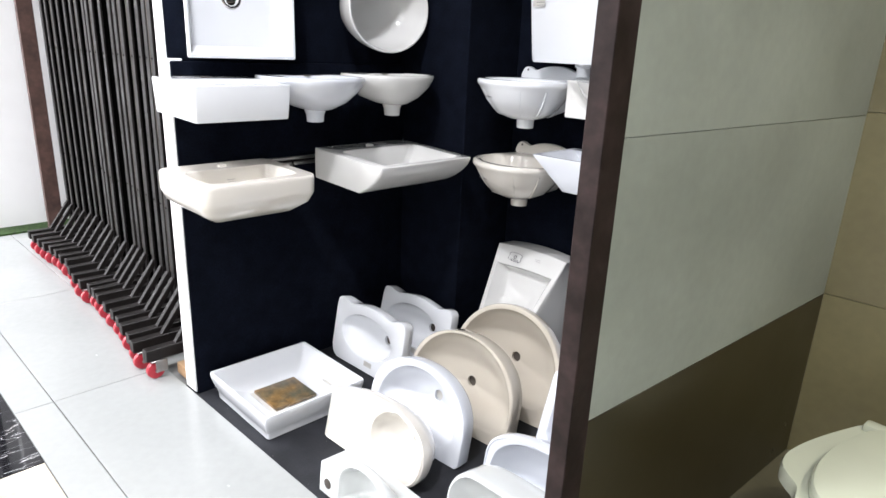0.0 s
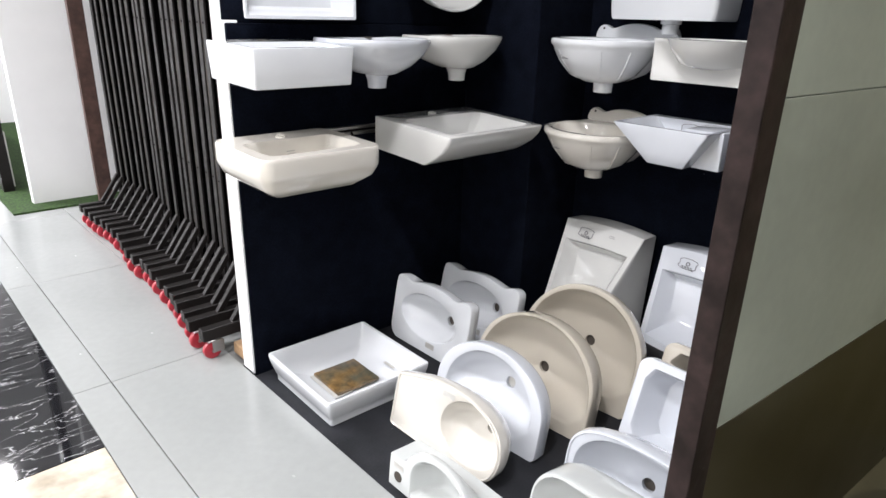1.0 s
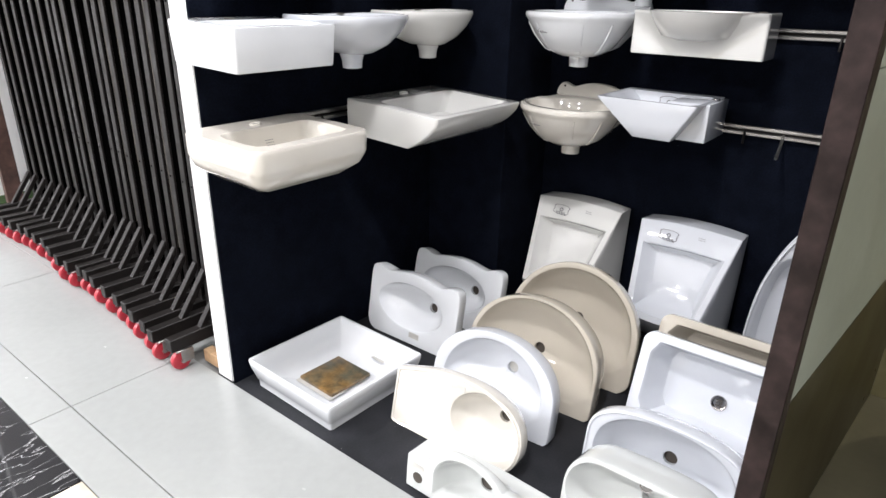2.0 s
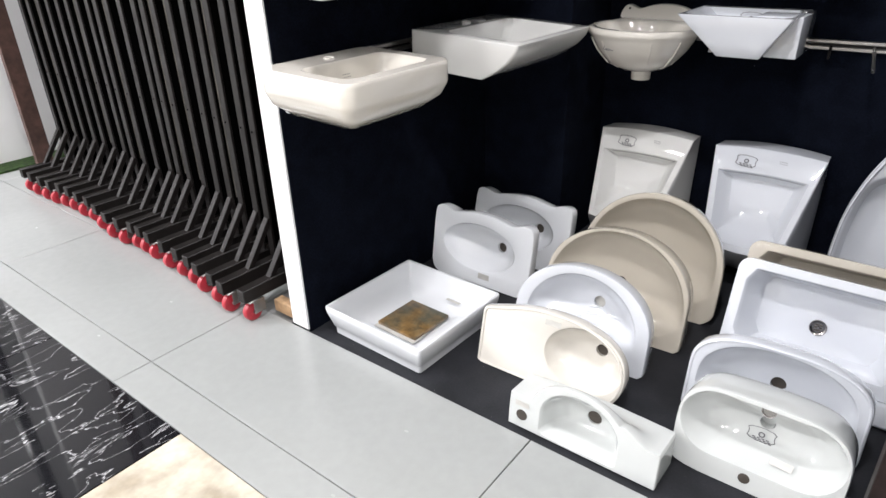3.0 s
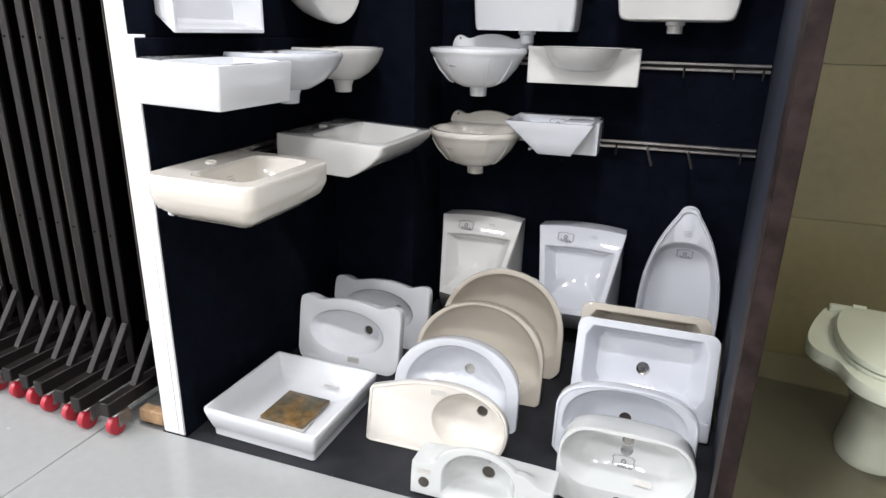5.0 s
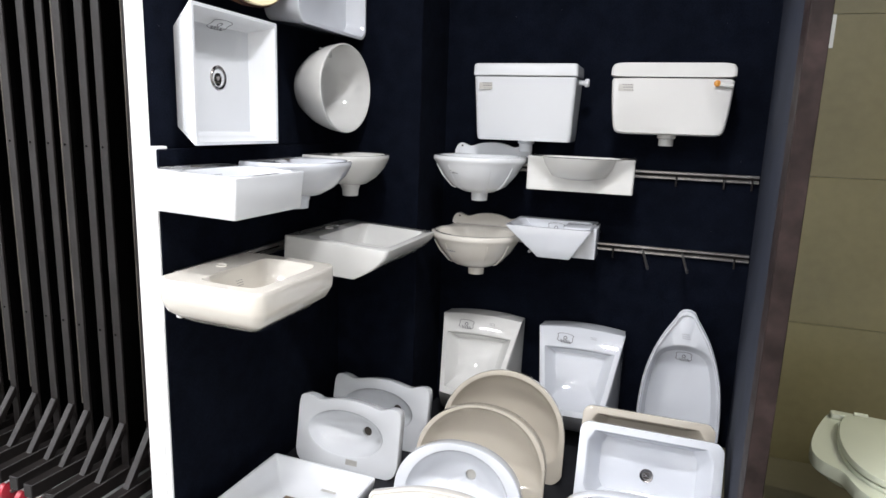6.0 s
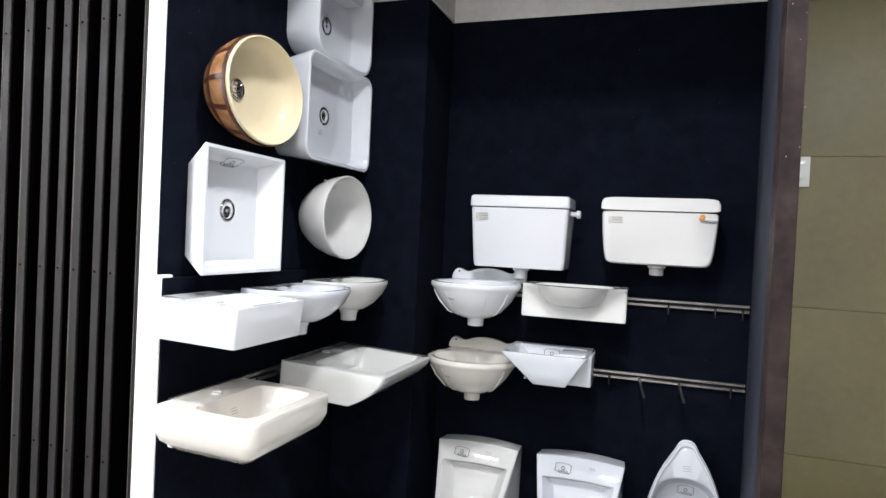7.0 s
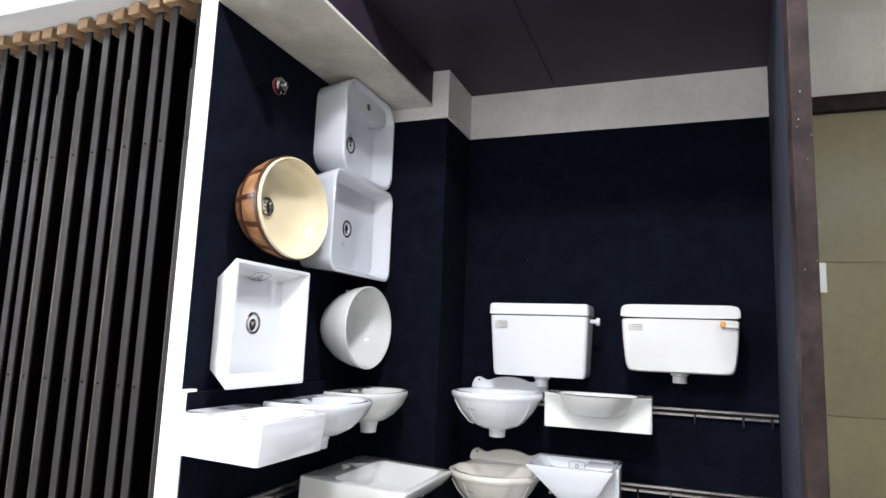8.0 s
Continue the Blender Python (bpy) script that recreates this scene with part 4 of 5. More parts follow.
def wedge_basin():
    """Pyramid bowl on a tap slab."""
    t = thing("wall_basin", shelf_back(1.69, 0.972, 2.37), "white tapered pyramid basin with side tap slab", "washbasin", "basins on wall rails")
    o = rrect(0.345, 0.29, 0.006, 0, -0.145, 5, 6)
    def taper(u, v, w):
        f = max(0.0, -w / 0.125)
        return (u * (1 - 0.62 * f) + 0.025 * f, v + 0.03 * f * (-v / 0.29), w)
    prof = [(0.985, -0.126), (1.0, -0.123), (1.0, -0.08), (1.0, -0.04), (1.0, -0.005), (0.99, 0)]
    part("bowl", bowl(o, (0, -0.145), prof, rrect(0.315, 0.225, 0.01, 0, -0.16), (0, -0.16), [(1.01, 0), (1.0, -0.004), (0.96, -0.05), (0.85, -0.08)], (0, -0.16, 0.018, -0.09), 0.015, taper), CER_COOL, t)
    part("tap_slab", box((0.05, -0.20, -0.128), (0.183, 0.0, -0.003), 0.004, 2), CER_COOL, t)
    disc_part("tap_hole", t, 0.165, -0.08, -0.0018, 0.012, CHROME, 0.004)
    stamp(t, 0.0, -0.062, -0.03, 0.075, 0, 72)
    arms(t, 0.10, -0.12, 0.10, -0.128)


wedge_basin()


# ---- fixing rails ----
def wall_rail(m, length, label, pins, hang):
    t = thing("wall_rail", m, label, "rail", "slotted fixing rails")
    for z in (0.0, 0.022):
        part("bar", box((0, z - 0.006, 0.002), (length, z + 0.006, 0.018), 0.002, 1), ZINC, t)
    part("back_strip", box((0, 0.004, 0.001), (length, 0.018, 0.006), 0, 1), STEEL, t)
    for u in pins:
        part("bolt", tube([(u, 0.006, 0.016), (u, -0.004, 0.024), (u, -0.034, 0.026)], 0.0045, 8), STEEL, t)
    for u, s in hang:
        part("hook", tube([(u, 0.008, 0.012), (u + 0.5 * s, -0.012, 0.11), (u + s, -0.030, 0.215), (u + s, -0.018, 0.22)], 0.005, 8), ZINC, t)


wall_rail(on_back(2.245, 1.170), 1.335, "aluminium slotted fixing rail on the back wall", (1.02, 1.205, 1.31), ())
wall_rail(on_back(2.245, 0.843), 1.335, "aluminium fixing rail with two empty hooks", (0.79, 1.28), ((0.914, 0.028), (1.075, 0.018)))
wall_rail(on_left(1.10, 0.872, YL), 1.02, "aluminium fixing rail on the side wall", (0.42,), ())


# ---- wall basins on the side wall ----
def square_wall_basin():
    t = thing("wall_basin", shelf_left(1.163, 1.213, 2.632, 2.0), "glossy white rectangular wall basin", "washbasin", "basins on the side wall")
    o = rrect(0.340, 0.305, 0.008, 0, -0.1525)
    prof = [((0.955, 0.955), -0.114), ((0.965, 0.965), -0.111), (1.0, -0.006), (0.996, -0.001), (0.988, 0)]
    part("body", bowl(o, (0, -0.1525), prof, rrect(0.30, 0.185, 0.015, 0, -0.190), (0, -0.190), [(1.01, 0), (1.0, -0.004), (0.97, -0.03), (0.92, -0.072), (0.7, -0.082)], (0, -0.185, 0.019, -0.086), 0.02), CER, t)
    arms(t, 0.07, -0.1, 0.012, -0.112)
    disc_part("tap_hole", t, 0.0, -0.04, 0.001, 0.016, HOLE, 0.004)
    stamp(t, 0.02, -0.104, -0.03, 0.06, 0, 80, 3, False)


square_wall_basin()


def spigot_basin(x, z, mat, label, W, D):
    t = thing("wall_basin", shelf_left(x, z), label, "washbasin", "basins on the side wall")
    pts = [(W * 0.94, 0.0), (0, 0.0), (-W * 0.94, 0.0), (-W, -0.05)]
    for i in range(29):
        a = math.pi + math.pi * i / 28
        pts.append((W * math.copysign(abs(math.cos(a)) ** 0.9, math.cos(a)), -0.09 - (D - 0.09) * abs(math.sin(a)) ** 0.95))
    pts.append((W, -0.05))
    outer = even(pts, 80)
    prof = [((0.2, 0.3), -0.118), ((0.34, 0.42), -0.112), ((0.62, 0.66), -0.088), ((0.86, 0.88), -0.05), ((0.97, 0.97), -0.022), (1.0, -0.010), (0.998, -0.003), (0.985, 0.002)]
    part("body", bowl(outer, (0, -0.12), prof, ellipse(W * 0.80, D * 0.34, 0, -D * 0.57), (0, -D * 0.57), [(1.05, 0.002), (1.0, -0.002), (0.95, -0.02), (0.8, -0.065), (0.5, -0.085)], (0, -D * 0.55, 0.019, -0.09), 0.02), mat, t)
    sp = part("waste_spigot", lathe([(0.055, 0.02), (0.042, -0.004), (0.034, -0.025), (0.032, -0.05), (0.028, -0.052)], 24), mat, t)
    sp.matrix_local = Matrix.Translation((0, -0.11, -0.112))
    arms(t, 0.13, -0.1, 0.07, -0.045)
    disc_part("tap_hole", t, 0.0, -0.06, 0.003, 0.014, HOLE, 0.003)
    return t


spigot_basin(1.521, 1.220, CER_COOL, "white round-fronted wall basin with spigot", 0.195, 0.285)
spigot_basin(1.903, 1.228, CER_WARM, "off-white round-fronted wall basin with spigot", 0.195, 0.255)


def deep_basin(x, z, mat, label, W, D, H, r, tip, cut, name="wall_basin"):
    """Broad rounded basin with a flat tap deck."""
    t = thing(name, shelf_left(x, z, 2.575, tip), label, "washbasin", "basins on the side wall")
    o = rrect(W, D, r, 0, -D / 2)
    prof = [((0.62, 0.6), -H), ((0.72, 0.72), -H * 0.98), (cut, -H * 0.72), ((0.985, 0.985), -H * 0.52), (1.0, -H * 0.44), (1.0, -0.012), (0.997, -0.004), (0.985, 0.0)]
    part("body", bowl(o, (0, -D * 0.42), prof, rrect(W - 0.09, D - 0.15, 0.035, 0, -D / 2 - 0.032), (0, -D / 2 - 0.032), [(1.02, 0), (1.0, -0.004), (0.975, -0.014), (0.90, -H * 0.6), (0.8, -H * 0.74), (0.55, -H * 0.78)], (0, -D / 2, 0.019, -H * 0.8), 0.02), mat, t)
    disc_part("tap_hole", t, 0.0, -0.06, 0.001, 0.017, mat, 0.004)
    stamp(t, 0.0, -0.125, -0.045, 0.05, 0, 82, 3, False)
    return t


b = deep_basin(1.162, 0.918, IVORY, "large ivory wall basin with rounded corners", 0.415, 0.342, 0.132, 0.036, 1.5, (0.93, 0.93))
arms(b, 0.08, -0.03, 0.07, -0.06)
part("bracket", box((-0.13, -0.02, -0.138), (-0.105, 0.0, -0.06), 0.004, 1), PAINT, b, "white plastic fixing bracket")


def grey_basin():
    t = thing("wall_basin", shelf_left(1.83, 0.940, 2.575, 3.0), "pale grey-white rectangular basin with curved underside", "washbasin", "basins on the side wall")
    W, D, H = 0.485, 0.42, 0.124
    o = rrect(W, D, 0.012, 0, -D / 2, 5, 8)
    def curve(u, v, w):
        f = max(0.0, -w / H)
        return (u * (1 - 0.06 * f * f * (1 if u > 0 else 0.4)), v + (0.13 * f ** 1.8 * (-v / D)), w)
    prof = [(0.985, -H), (1.0, -H * 0.98), (1.0, -H * 0.85), (1.0, -H * 0.7), (1.0, -H * 0.5), (1.0, -H * 0.25), (1.0, -0.005), (0.997, -0.001), (0.99, 0.0)]
    part("body", bowl(o, (0, -D / 2), prof, rrect(W - 0.09, D - 0.14, 0.02, 0, -D / 2 - 0.04), (0, -D / 2 - 0.04), [(1.01, 0), (1.0, -0.003), (0.96, -0.03), (0.88, -0.08), (0.6, -0.09)], None, 0.02, curve), CER_WARM, t)
    disc_part("tap_hole", t, 0.0, -0.055, 0.001, 0.017, CER_WARM, 0.004)
    arms(t, 0.17, -0.03, 0.07, -0.05)


grey_basin()


# ---- basins hung flat on the upper side wall ----
def hung(name, x, z, label, outer, inner, depth, back, mat, drain, dish, corner=0.004, crisp=False):
    t = thing(name, on_left(x, z), label, "washbasin", "vessel basins hung on the side wall")
    prof = [(back, 0.0), (tuple(min(1, q + 0.01) for q in back), 0.004), (1.0, depth - corner * 2), (1.0, depth - corner), (0.995, depth)]
    w = depth - dish
    part("body", bowl(outer, (0, 0), prof, inner, (0, 0), [(1.005, depth), (0.997, depth - 0.003), (0.93, depth - dish * 0.5), (0.868, w + 0.004), (0.855, w + 0.001), (0.5, w)] if crisp else [(1.005, depth), (0.997, depth - 0.003), (0.96, depth - dish * 0.5), (0.90, depth - dish * 0.88), (0.80, w + 0.002), (0.5, w)], (drain[0], drain[1], 0.02, w), 0.004), mat, t)
    return t, w


t, w = hung("vessel_basin", 1.272, 1.470, "white square vessel basin hung face-out on the wall", rrect(0.402, 0.386, 0.006), rrect(0.380, 0.364, 0.006), 0.155, (0.47, 0.76), CER, (0, 0), 0.077, 0.003, True)
waste(t, 0.0, 0.005, w)
stamp(t, -0.03, 0.155, w + 0.035, 0.09, 0, 62, 3, True)
t, w = hung("vessel_basin", 1.847, 1.890, "cool white rectangular vessel basin hung on the wall", rrect(0.518, 0.405, 0.05, 0, 0, 8), rrect(0.496, 0.383, 0.043, 0, 0, 8), 0.166, (0.84, 0.90), CER_COOL, (0, 0), 0.085, 0.004)
waste(t, 0.0, 0.0, w)
stamp(t, -0.17, 0.145, w + 0.01, 0.05, 0, 20, 3, False)
stamp(t, -0.03, -0.07, w + 0.001, 0.05, 0, 0, 3, False)
t, w = hung("vessel_basin", 1.89, 2.300, "cool white rounded vessel basin with tap hole", rrect(0.455, 0.40, 0.085, 0, 0, 10), rrect(0.43, 0.375, 0.075, 0, 0, 10), 0.15, (0.93, 0.92), CER_COOL, (0, 0), 0.10, 0.006)
waste(t, 0.0, -0.03, w)
part("deck", rings_mesh([[(p[0], p[1], q) for p in rrect(0.36, 0.085, 0.035, 0.0, 0.138)] for q in (w, 0.118, 0.124)]), CER_COOL, t)
disc_part("tap_hole", t, 0.01, 0.14, 0.1246, 0.016, HOLE, 0.004)


def round_hung(x, z, a, b, d, mat_in, label):
    t = thing("bowl_basin", on_left(x, z), label, "washbasin", "vessel basins hung on the side wall")
    o = ellipse(a, b, n=64)
    prof = [(0.42, 0.0), (0.47, 0.003), (0.68, d * 0.2), (0.87, d * 0.48), (0.97, d * 0.76), (1.0, d - 0.006), (0.998, d - 0.002), (0.988, d)]
    inp = [(0.965, d), (0.955, d - 0.003), (0.925, d * 0.75), (0.83, d * 0.45), (0.66, d * 0.22), (0.46, d * 0.12), (0.2, d * 0.105)]
    return t, o, prof, inp


t, o, prof, inp = round_hung(1.905, 1.483, 0.210, 0.171, 0.186, CER_WARM, "off-white round bowl basin hung face-out")
part("body", bowl(o, (0, 0), prof, o, (0, 0), inp), CER_WARM, t)
part("seat_cut", box((-0.07, 0.12, 0.10), (0.02, 0.150, 0.108), 0.003, 2), CER_WARM, t)
t, o, prof, inp = round_hung(1.33, 1.866, 0.208, 0.174, 0.175, CREAM_IN, "round barrel basin, cream inside, brown stave outside")
d = 0.175
inp = [(0.965, d), (0.955, d - 0.003), (0.94, d * 0.85), (0.88, d * 0.66), (0.75, d * 0.53), (0.5, d * 0.475), (0.2, d * 0.465)]
part("lining", bowl([(p[0] * 0.985, p[1] * 0.985) for p in o], (0, 0), [(s, w + 0.003) for s, w in prof[:-2]] + [(1.0, prof[-2][1] + 0.003)], o, (0, 0), [(s, w + 0.003) for s, w in inp]), CREAM_IN, t, "glossy cream lining")
def shell_ring(a0, a1, w0, w1, mat, lab, lift=0.0, nm="stave"):
    rows = []
    for w in [w0 + (w1 - w0) * i / 5 for i in range(6)]:
        s = np.interp(w, [q for _, q in prof], [q for q, _ in prof])
        rows.append([(x * (s + lift), y * (s + lift), w) for x, y in [(0.208 * math.cos(a), 0.174 * math.sin(a)) for a in [a0 + (a1 - a0) * k / 8 for k in range(9)]]])
    b2 = bmesh.new()
    vo = [[b2.verts.new(p) for p in r] for r in rows]
    vi = [[b2.verts.new((p[0] * 0.97, p[1] * 0.97, p[2])) for p in r] for r in rows]
    for i in range(5):
        for k in range(8):
            b2.faces.new((vo[i][k], vo[i][k + 1], vo[i + 1][k + 1], vo[i + 1][k]))
    for i in range(5):
        b2.faces.new((vo[i][0], vo[i + 1][0], vi[i + 1][0], vi[i][0]))
        b2.faces.new((vo[i][8], vi[i][8], vi[i + 1][8], vo[i + 1][8]))
    for k in range(8):
        b2.faces.new((vo[0][k], vi[0][k], vi[0][k + 1], vo[0][k + 1]))
        b2.faces.new((vo[5][k], vo[5][k + 1], vi[5][k + 1], vi[5][k]))
    part(nm, b2, mat, t, lab)
for k in range(12):
    a = 2 * math.pi * k / 12
    shell_ring(a + 0.05, a + 0.47, 0.012, 0.158, BARREL, "", 0.012)
    shell_ring(a - 0.05, a + 0.05, 0.008, 0.162, BARREL_DARK, "", 0.016, "joint_strip")
for w0, w1 in ((0.002, 0.02), (0.075, 0.094), (0.156, 0.167)):
    for k in range(4):
        shell_ring(k * math.pi / 2, (k + 1) * math.pi / 2, w0, w1, BARREL_DARK, "", 0.02, "hoop")
waste(t, -0.045, 0.0, 0.0885, 0.028)

t = thing("waste_coupling", on_left(1.30, 2.30), "chrome waste coupling with red washer stuck in the wall", "plumbing fitting")
part("threaded_tube", lathe([(0.012, 0), (0.012, 0.012), (0.0135, 0.014), (0.012, 0.02), (0.0135, 0.026), (0.012, 0.032), (0.0135, 0.038), (0.012, 0.044), (0.0135, 0.05), (0.012, 0.056), (0.0135, 0.062), (0.012, 0.08)], 18), CHROME, t)
part("washer", lathe([(0.014, 0.078), (0.030, 0.080), (0.030, 0.088), (0.014, 0.09)], 24), RED_DARK, t, "dark red rubber washer")
part("flange", lathe([(0.02, 0.09), (0.029, 0.092), (0.030, 0.098), (0.023, 0.104), (0.014, 0.106)], 24), CHROME, t)
part("cap_screw", lathe([(0.010, 0.104), (0.012, 0.118), (0.007, 0.122)], 16), CHROME, t)

# ---- cord on the booth floor ----
pts = []
for i in range(150):
    a = i * 0.47
    pts.append((1.125 + 0.032 * math.cos(a) * (1 + 0.35 * math.sin(i * 0.9)), 1.178 + 0.03 * math.sin(a) * (1 + 0.3 * math.cos(i * 1.3)), FL + 0.006 + 0.014 * abs(math.sin(i * 0.37))))
pts += [(1.095 - 0.004 * i + 0.006 * math.sin(i), 1.15 - 0.013 * i, FL + 0.006) for i in range(8)]
single("cord", tube(pts, 0.0026, 6), CORD, "tangled white cord lying on the dark floor", "cord")


# ---- toilet in the tiled cabin ----
def toilet():
    z0 = 0.018
    t = thing("toilet", pose(1.775, 0.507, z0, 0, 0, -7), "pale green pedestal toilet with broad footrest rim and lid", "toilet")
    rows = []
    for z, a, b, cx in ((0.0, 0.132, 0.096, 0.0), (0.01, 0.135, 0.098, 0.0), (0.03, 0.130, 0.094, 0.0), (0.10, 0.118, 0.084, 0.0), (0.17, 0.112, 0.079, -0.002), (0.205, 0.116, 0.082, -0.008), (0.235, 0.128, 0.092, -0.012), (0.275, 0.156, 0.110, -0.026), (0.315, 0.194, 0.136, -0.04), (0.345, 0.222, 0.156, -0.05)):
        rows.append([(p[0], p[1], z) for p in ellipse(a, b, cx, 0, 48, 2.3)])
    part("pedestal", rings_mesh(rows), MINT, t)
    half = [(0.30, 0.0), (0.30, 0.10), (0.298, 0.15), (0.275, 0.185), (0.20, 0.212), (0.11, 0.240), (0.02, 0.260), (-0.05, 0.264), (-0.10, 0.248), (-0.13, 0.212), (-0.15, 0.178), (-0.19, 0.166), (-0.25, 0.142), (-0.295, 0.09), (-0.315, 0.0)]
    half = [(x * 1.06, y * 0.92) for x, y in half]
    pl = even(soften(half + [(x, -y) for x, y in half[-2:0:-1]], 2), 96)
    part("rim", rings_mesh([[(x * s, y * s, z) for x, y in pl] for s, z in ((0.86, 0.325), (0.97, 0.348), (1.0, 0.356), (1.0, 0.388), (0.985, 0.397))]), MINT, t)
    hs = [(0.235, 0.0), (0.235, 0.10), (0.22, 0.128), (0.14, 0.152), (0.02, 0.166), (-0.10, 0.158), (-0.19, 0.128), (-0.245, 0.075), (-0.26, 0.0)]
    ln = even(soften(hs + [(x, -y) for x, y in hs[-2:0:-1]], 2), 84)
    part("seat", rings_mesh([[(x * s, y * s, z) for x, y in ln] for s, z in ((0.99, 0.392), (1.0, 0.398), (1.0, 0.406), (0.985, 0.411))]), MINT, t)
    part("lid", rings_mesh([[(x * s, y * s, z) for x, y in ln] for s, z in ((0.97, 0.4125), (1.0, 0.417), (1.0, 0.426), (0.975, 0.434), (0.8, 0.438), (0.4, 0.440))]), MINT, t)
    part("hinge_bar", box((0.24, -0.165, 0.388), (0.285, 0.165, 0.420), 0.010, 2), MINT, t)
    for y in (-0.075, 0.075):
        part("hinge", tube([(0.252, y - 0.02, 0.426), (0.252, y + 0.02, 0.426)], 0.011, 12), MINT, t)
    for o in t.children:
        o.scale.z = 0.93
    part("outlet_spigot", lathe([(0.05, 0), (0.05, 0.1), (0.04, 0.1)], 20), MINT, t).matrix_local = pose(0.16, 0, 0.09, 0, 90, 0)


toilet()
t = thing("switch_plate", pose(2.421, 0.768, 1.748), "small white switch plate on the tiled wall", "switch")
part("plate", box((-0.012, -0.04, -0.06), (0.0, 0.04, 0.06), 0.003), PLASTIC, t)
part("rocker", box((-0.017, -0.02, -0.03), (-0.012, 0.02, 0.03), 0.002), PLASTIC, t)


# ---- rolling panel racks ----
def rack_master(x, y, sample):
    t = thing("panel_rack", pose(x, y, 0), "tall black steel panel rack on red castor wheels", "display rack", "rolling panel racks")
    part("upright", box((0.20, -0.017, 0.105), (0.209, 0.017, 2.605), 0.002, 1), STEEL, t)
    part("rear_upright", box((1.30, -0.02, 0.105), (1.35, 0.02, 2.605), 0.003, 1), STEEL, t)
    # Panel colour holds the black shade of the gap beside each upright.
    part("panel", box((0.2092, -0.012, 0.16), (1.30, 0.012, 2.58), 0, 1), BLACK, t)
    if sample:
        part("sample_panel", box((0.1985, 0.0175, 0.32), (1.29, 0.0210, 2.36), 0.001, 1), EDGE, t, "thin pale tile sample panel")
    part("foot_beam", box((-0.045, -0.02, 0.085), (1.35, 0.02, 0.135), 0.003, 1), STEEL, t)
    br = part("brace", box((-0.108, -0.013, -0.011), (0.108, 0.013, 0.011), 0.002, 1), STEEL, t)
    br.matrix_local = pose(0.142, 0, 0.205, 0, -54, 0)
    for zz in (0.62, 1.25, 2.1):
        b = part("bolt", lathe([(0.0036, 0), (0.0036, 0.002), (0.0022, 0.003)], 10), BLACK, t)
        b.matrix_local = pose(0.2, 0.004, zz, 0, -90, 0)
    part("wood_block", box((0.17, -0.025, 2.606), (0.30, 0.03, 2.648), 0.003, 1), WOOD, t, "raw pine spacer block")
    ca = part("castor", box((-0.03, -0.024, 0.078), (0.03, 0.024, 0.085), 0.002, 1), ZINC, t, "zinc castor fork")
    for s in (-1, 1):
        part("fork_plate", box((-0.012, s * 0.019 - 0.0015, 0.030), (0.036, s * 0.019 + 0.0015, 0.08), 0.001, 1), ZINC, ca)
    wh = part("wheel", lathe([(0.012, -0.014), (0.027, -0.014), (0.0345, -0.010), (0.0365, 0.0), (0.0345, 0.010), (0.027, 0.014), (0.012, 0.014)], 28), RED, ca, "red castor wheel")
    wh.matrix_local = pose(-0.008, 0, 0.037, 90, 0, 0)
    hub = part("axle", lathe([(0.007, -0.022), (0.007, 0.022)], 12), ZINC, ca)
    hub.matrix_local = pose(-0.008, 0, 0.037, 90, 0, 0)
    return t


rack_ys = (2.865, 2.979, 3.066, 3.178, 3.266, 3.361, 3.473, 3.599, 3.69, 3.765, 3.855, 3.965, 4.10, 4.236, 4.336, 4.453, 4.546, 4.633, 4.731, 4.848, 4.953)
rack_xs = (0.993, 0.985, 1.001, 1.014, 1.030, 1.040, 1.046, 1.056, 1.066, 1.070, 1.056, 1.058, 1.078, 1.104, 1.102, 1.110, 1.108, 1.097, 1.095, 1.096, 1.100)
racks = [rack_master(rack_xs[i] + 0.008, rack_ys[i], i == 0) for i in (0, 1)]
for i in range(2, 21):
    copy_thing(racks[0 if i in (3, 6, 7, 11, 14, 18) else 1], pose(rack_xs[i] + 0.008, rack_ys[i], 0, 0, 0, 1.2 * math.sin(i * 1.7)))
structure("rack_end_board", (1.255, 5.25, 0.0), (1.345, 5.29, 2.66), RUST, "reddish brown laminate board closing the rack bay", 0.002, "post")
single("timber_offcut", box((1.075, 2.748, 0.0), (1.115, 2.85, 0.05), 0.004, 1), WOOD, "raw timber offcut lying by the end post", "timber")

# ---- far end of the aisle ----
structure("turf_far", (0.775, 5.42, -0.013), (3.0, 9.4, 0.012), TURF, "artificial green turf strip round the far display", 0, "turf")
structure("display_wall_far", (0.93, 5.60, 0.0), (2.6, 5.68, 3.4), PAINT, "bright white display wall at the aisle's end", 0.003)
structure("display_wall_side", (0.86, 6.2, 0.0), (0.93, 9.4, 0.42), PLASTER, "pale plinth along the far turf", 0.003)
structure("display_frame_far", (0.83, 6.05, 0.0), (0.90, 6.2, 3.4), STEEL, "dark metal edge of the far display", 0.003, "frame")

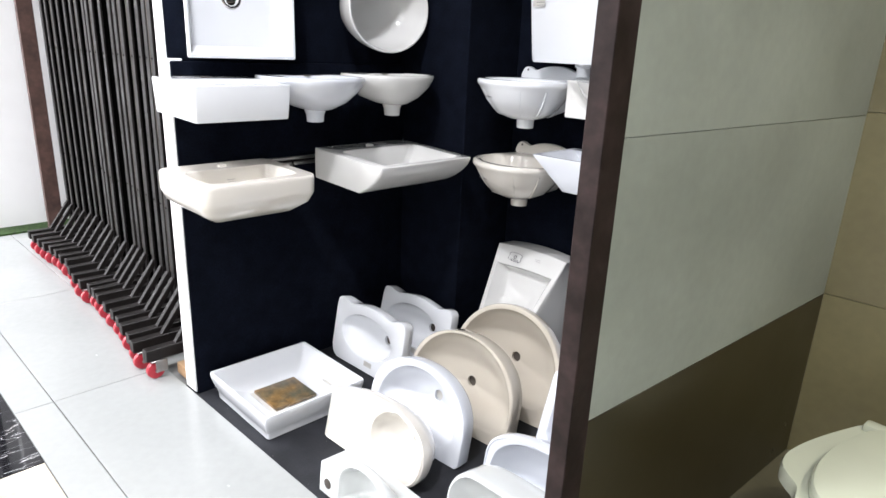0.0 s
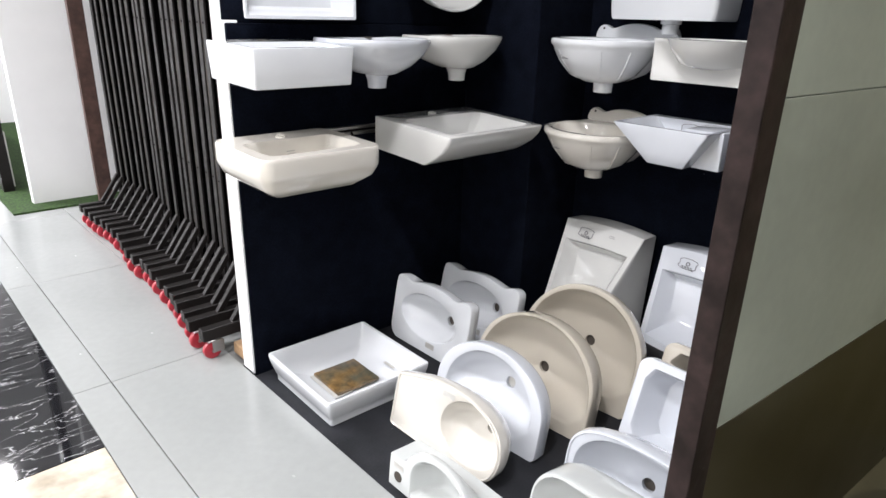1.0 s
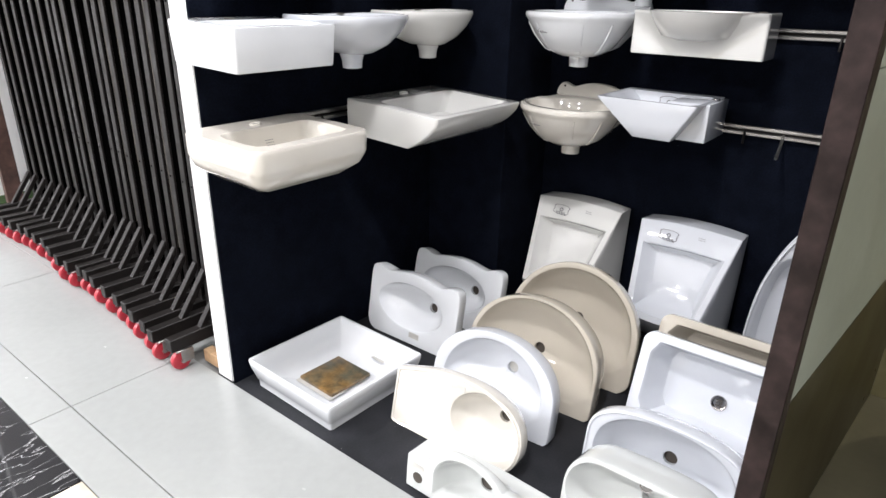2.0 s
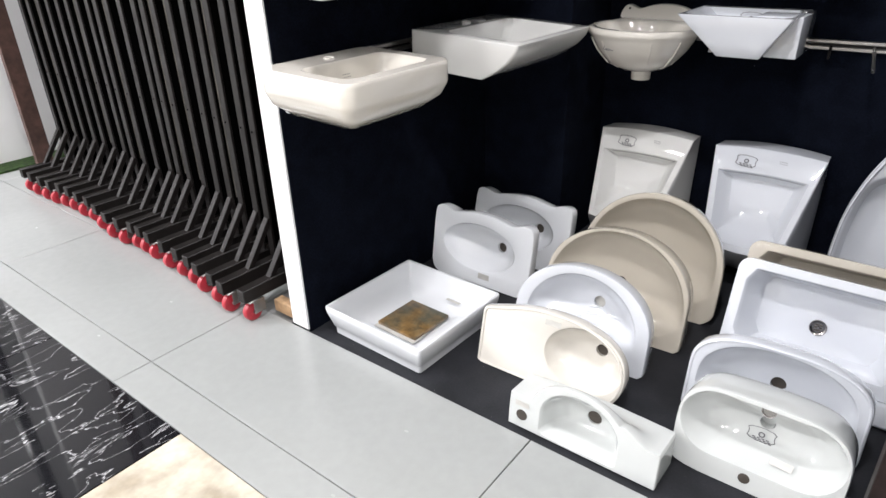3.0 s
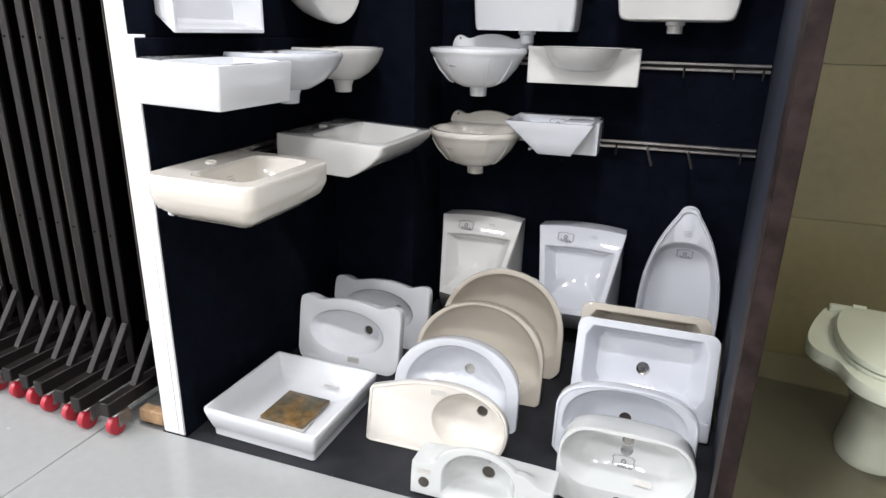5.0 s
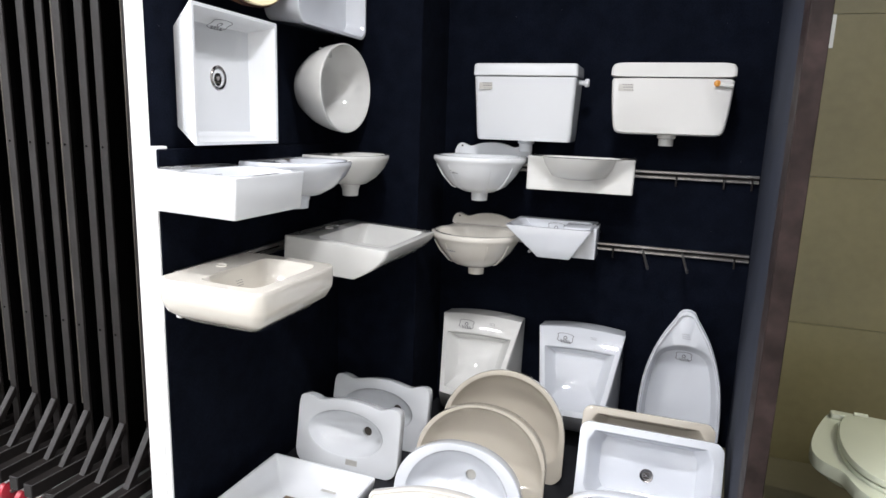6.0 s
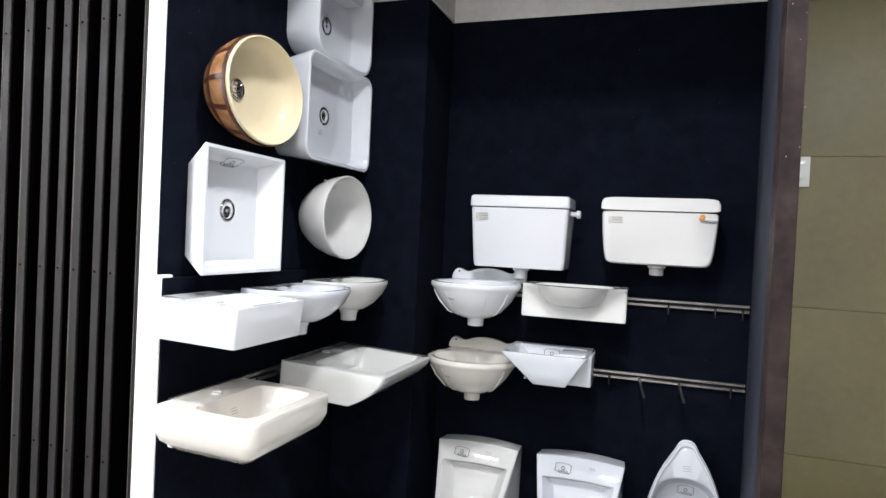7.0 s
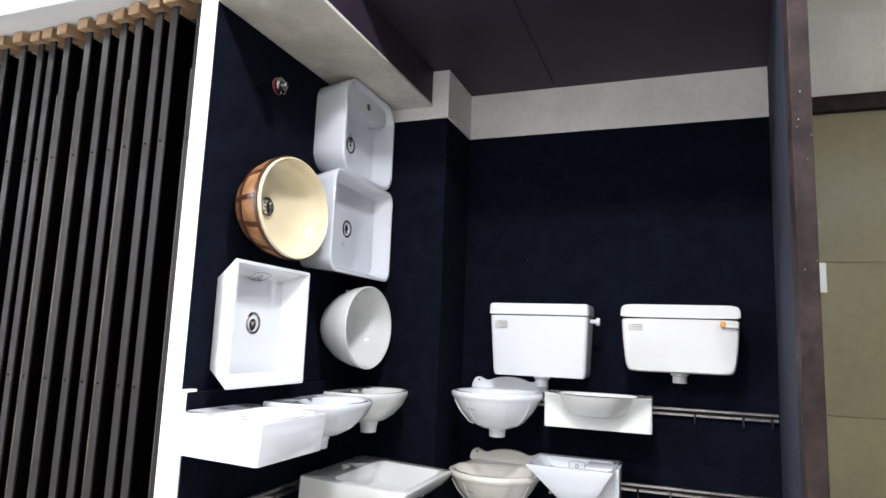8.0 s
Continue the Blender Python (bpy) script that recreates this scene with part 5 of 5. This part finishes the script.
# ---- turf in front of the cabin ----
def turf_blades(name, x0, x1, y0, y1, count, label):
    rnd = random.Random(7)
    bm = box((x0, y0, -0.013), (x1, y1, 0.004))
    for _ in range(count):
        x, y, a = rnd.uniform(x0, x1), rnd.uniform(y0, y1), rnd.uniform(0, 6.28)
        h, dx, dy = rnd.uniform(0.012, 0.026), rnd.uniform(-0.012, 0.012), rnd.uniform(-0.012, 0.012)
        c, s = 0.0016 * math.cos(a), 0.0016 * math.sin(a)
        v = [bm.verts.new(p) for p in ((x - c, y - s, 0.003), (x + c, y + s, 0.003), (x + dx, y + dy, 0.003 + h))]
        bm.faces.new(v)
    me = bpy.data.meshes.new(name)
    bm.to_mesh(me)
    bm.free()
    me.materials.append(TURF)
    tagged(new(name, me), label, "turf", "", "stuff")


turf_blades("artificial_turf", 1.018, 1.115, -1.2, 1.045, 9000, "short green artificial turf before the cabin sill")


# ---- lint and dust ----
def specks(name, count, place, label, seed, parent):
    """Tiny pale flecks, each a low four-sided crumb; place() gives a spot and its two directions."""
    rnd = random.Random(seed)
    bm = bmesh.new()
    for _ in range(count):
        p, a, b = place(rnd)
        n = a.cross(b)
        s, q = rnd.uniform(0.0005, 0.0013), rnd.uniform(0, 3.14)
        ring = [p + s * (math.cos(q + k * 1.571) * a * (1.8 if k % 2 else 0.8) + math.sin(q + k * 1.571) * b) for k in range(4)]
        vs = [bm.verts.new(v) for v in ring]
        top = bm.verts.new(p + 0.0012 * n)
        for k in range(4):
            bm.faces.new((vs[k], vs[(k + 1) % 4], top))
    ob = part(name, bm, LINT, parent, label)
    tagged(ob, kind="stuff")


AX, AY, AZ = Vector((1, 0, 0)), Vector((0, 1, 0)), Vector((0, 0, 1))
specks("dust", 46, lambda r: (Vector((r.uniform(1.07, 1.6), r.uniform(1.05, 2.6), FL)), AX, AY), "pale dust crumbs on the dark board", 5, bpy.data.objects["booth_floor"])
specks("lint", 14, lambda r: (Vector((XB, r.uniform(0.95, 2.2), r.uniform(0.6, 2.4))), AZ, AY), "specks of pale lint on the felt", 6, bpy.data.objects["wall_back"])
specks("lint", 14, lambda r: (Vector((r.uniform(1.1, 2.1), YU, r.uniform(1.3, 2.45))), AX, AZ), "specks of pale lint on the felt", 8, bpy.data.objects["wall_left_upper"])


# ---- floor and wall tiles ----
tile_meshes = {}


def tile(name, x0, y0, x1, y1, mat, parent, top=0.0, gap=0.0015):
    key = (name, round(x1 - x0, 3), round(y1 - y0, 3))
    if key not in tile_meshes:
        w, h = (x1 - x0) / 2 - gap, (y1 - y0) / 2 - gap
        tile_meshes[key] = finish(box((-w, -h, -0.013), (w, h, 0), 0.0012, 1), name, mat)
    ob = new(name, tile_meshes[key])
    ob.location = ((x0 + x1) / 2, (y0 + y1) / 2, top)
    ob.parent = parent
    return ob


ys = [1.757 + 1.176 * k for k in range(-4, 7)]
for a, b in zip(ys, ys[1:]):
    tile("floor_tile", 0.635, a, XF - 0.003, b, TILE, ground)
    tile("border_tile", 0.505, a, 0.635, b, TILE, ground)
    if a > 2.6:
        tile("floor_tile", XF - 0.003, a, 1.8, b, TILE, ground)
        tile("floor_tile", 1.8, a, 2.66, b, TILE, ground)
for a, b, mat, nm in ((-3.0, 0.6, TILE, "floor_tile"), (0.6, 1.55, CREAM_MARBLE, "cream_tile"), (1.55, 2.55, CREAM_MARBLE, "cream_tile"), (2.55, 3.345, MARBLE, "black_tile"), (3.345, 4.2, MARBLE, "black_tile"), (4.2, 5.4, TILE, "floor_tile"), (5.4, 6.6, TILE, "floor_tile"), (6.6, 9.4, TILE, "floor_tile")):
    for c0, c1 in ((-0.30, 0.505), (-1.1, -0.30), (-2.3, -1.1), (-4.0, -2.3)):
        tile(nm, c0, a, c1, b, mat, ground, 0.0 if nm == "floor_tile" else 0.002)


def wall_tile(name, m, w, h, mat, parent):
    key = (name, round(w, 3), round(h, 3), mat.name)
    if key not in tile_meshes:
        tile_meshes[key] = finish(box((-w / 2 + 0.0008, -h / 2 + 0.0008, -0.008), (w / 2 - 0.0008, h / 2 - 0.0008, 0), 0.0008, 1), name, mat)
    ob = new(name, tile_meshes[key])
    ob.matrix_world = m
    ob.parent = parent
    return ob


# cabin's slanting side wall, course by course, and its back wall
side = single("cabin_wall_side", rings_mesh([[(1.166, 1.012, z), (1.166, 1.004, z), (2.43, 0.886, z), (2.43, 0.893, z)] for z in (-0.04, 2.88)]), GROUT, "tiled side wall of the cabin", "wall", "structure")
dirv = Vector((2.43 - 1.166, 0.886 - 1.004, 0))
length = dirv.length
dirv.normalize()
nrm = Vector((dirv.y, -dirv.x, 0))
zs = [0.018, 0.618, 1.20, 1.79, 2.37, 2.86]
for i, (a, b) in enumerate(zip(zs, zs[1:])):
    p = Vector((1.166, 1.004, (a + b) / 2)) + dirv * length / 2 + nrm * 0.008
    wall_tile("wall_tile", basis(p, -dirv, (0, 0, 1), nrm), length, b - a, OLIVE if i == 0 else KHAKI, side)
backw = bpy.data.objects["cabin_wall_back"]
for i, (a, b) in enumerate(zip([0.018, 0.62, 1.21, 1.81], [0.62, 1.21, 1.81, 2.425])):
    for y0, y1 in ((0.888, -0.3), (-0.3, -1.2)):
        wall_tile("wall_tile", basis((2.421, (y0 + y1) / 2, (a + b) / 2), (0, -1, 0), (0, 0, 1), (-1, 0, 0)), y0 - y1, b - a, KHAKI_BACK, backw)
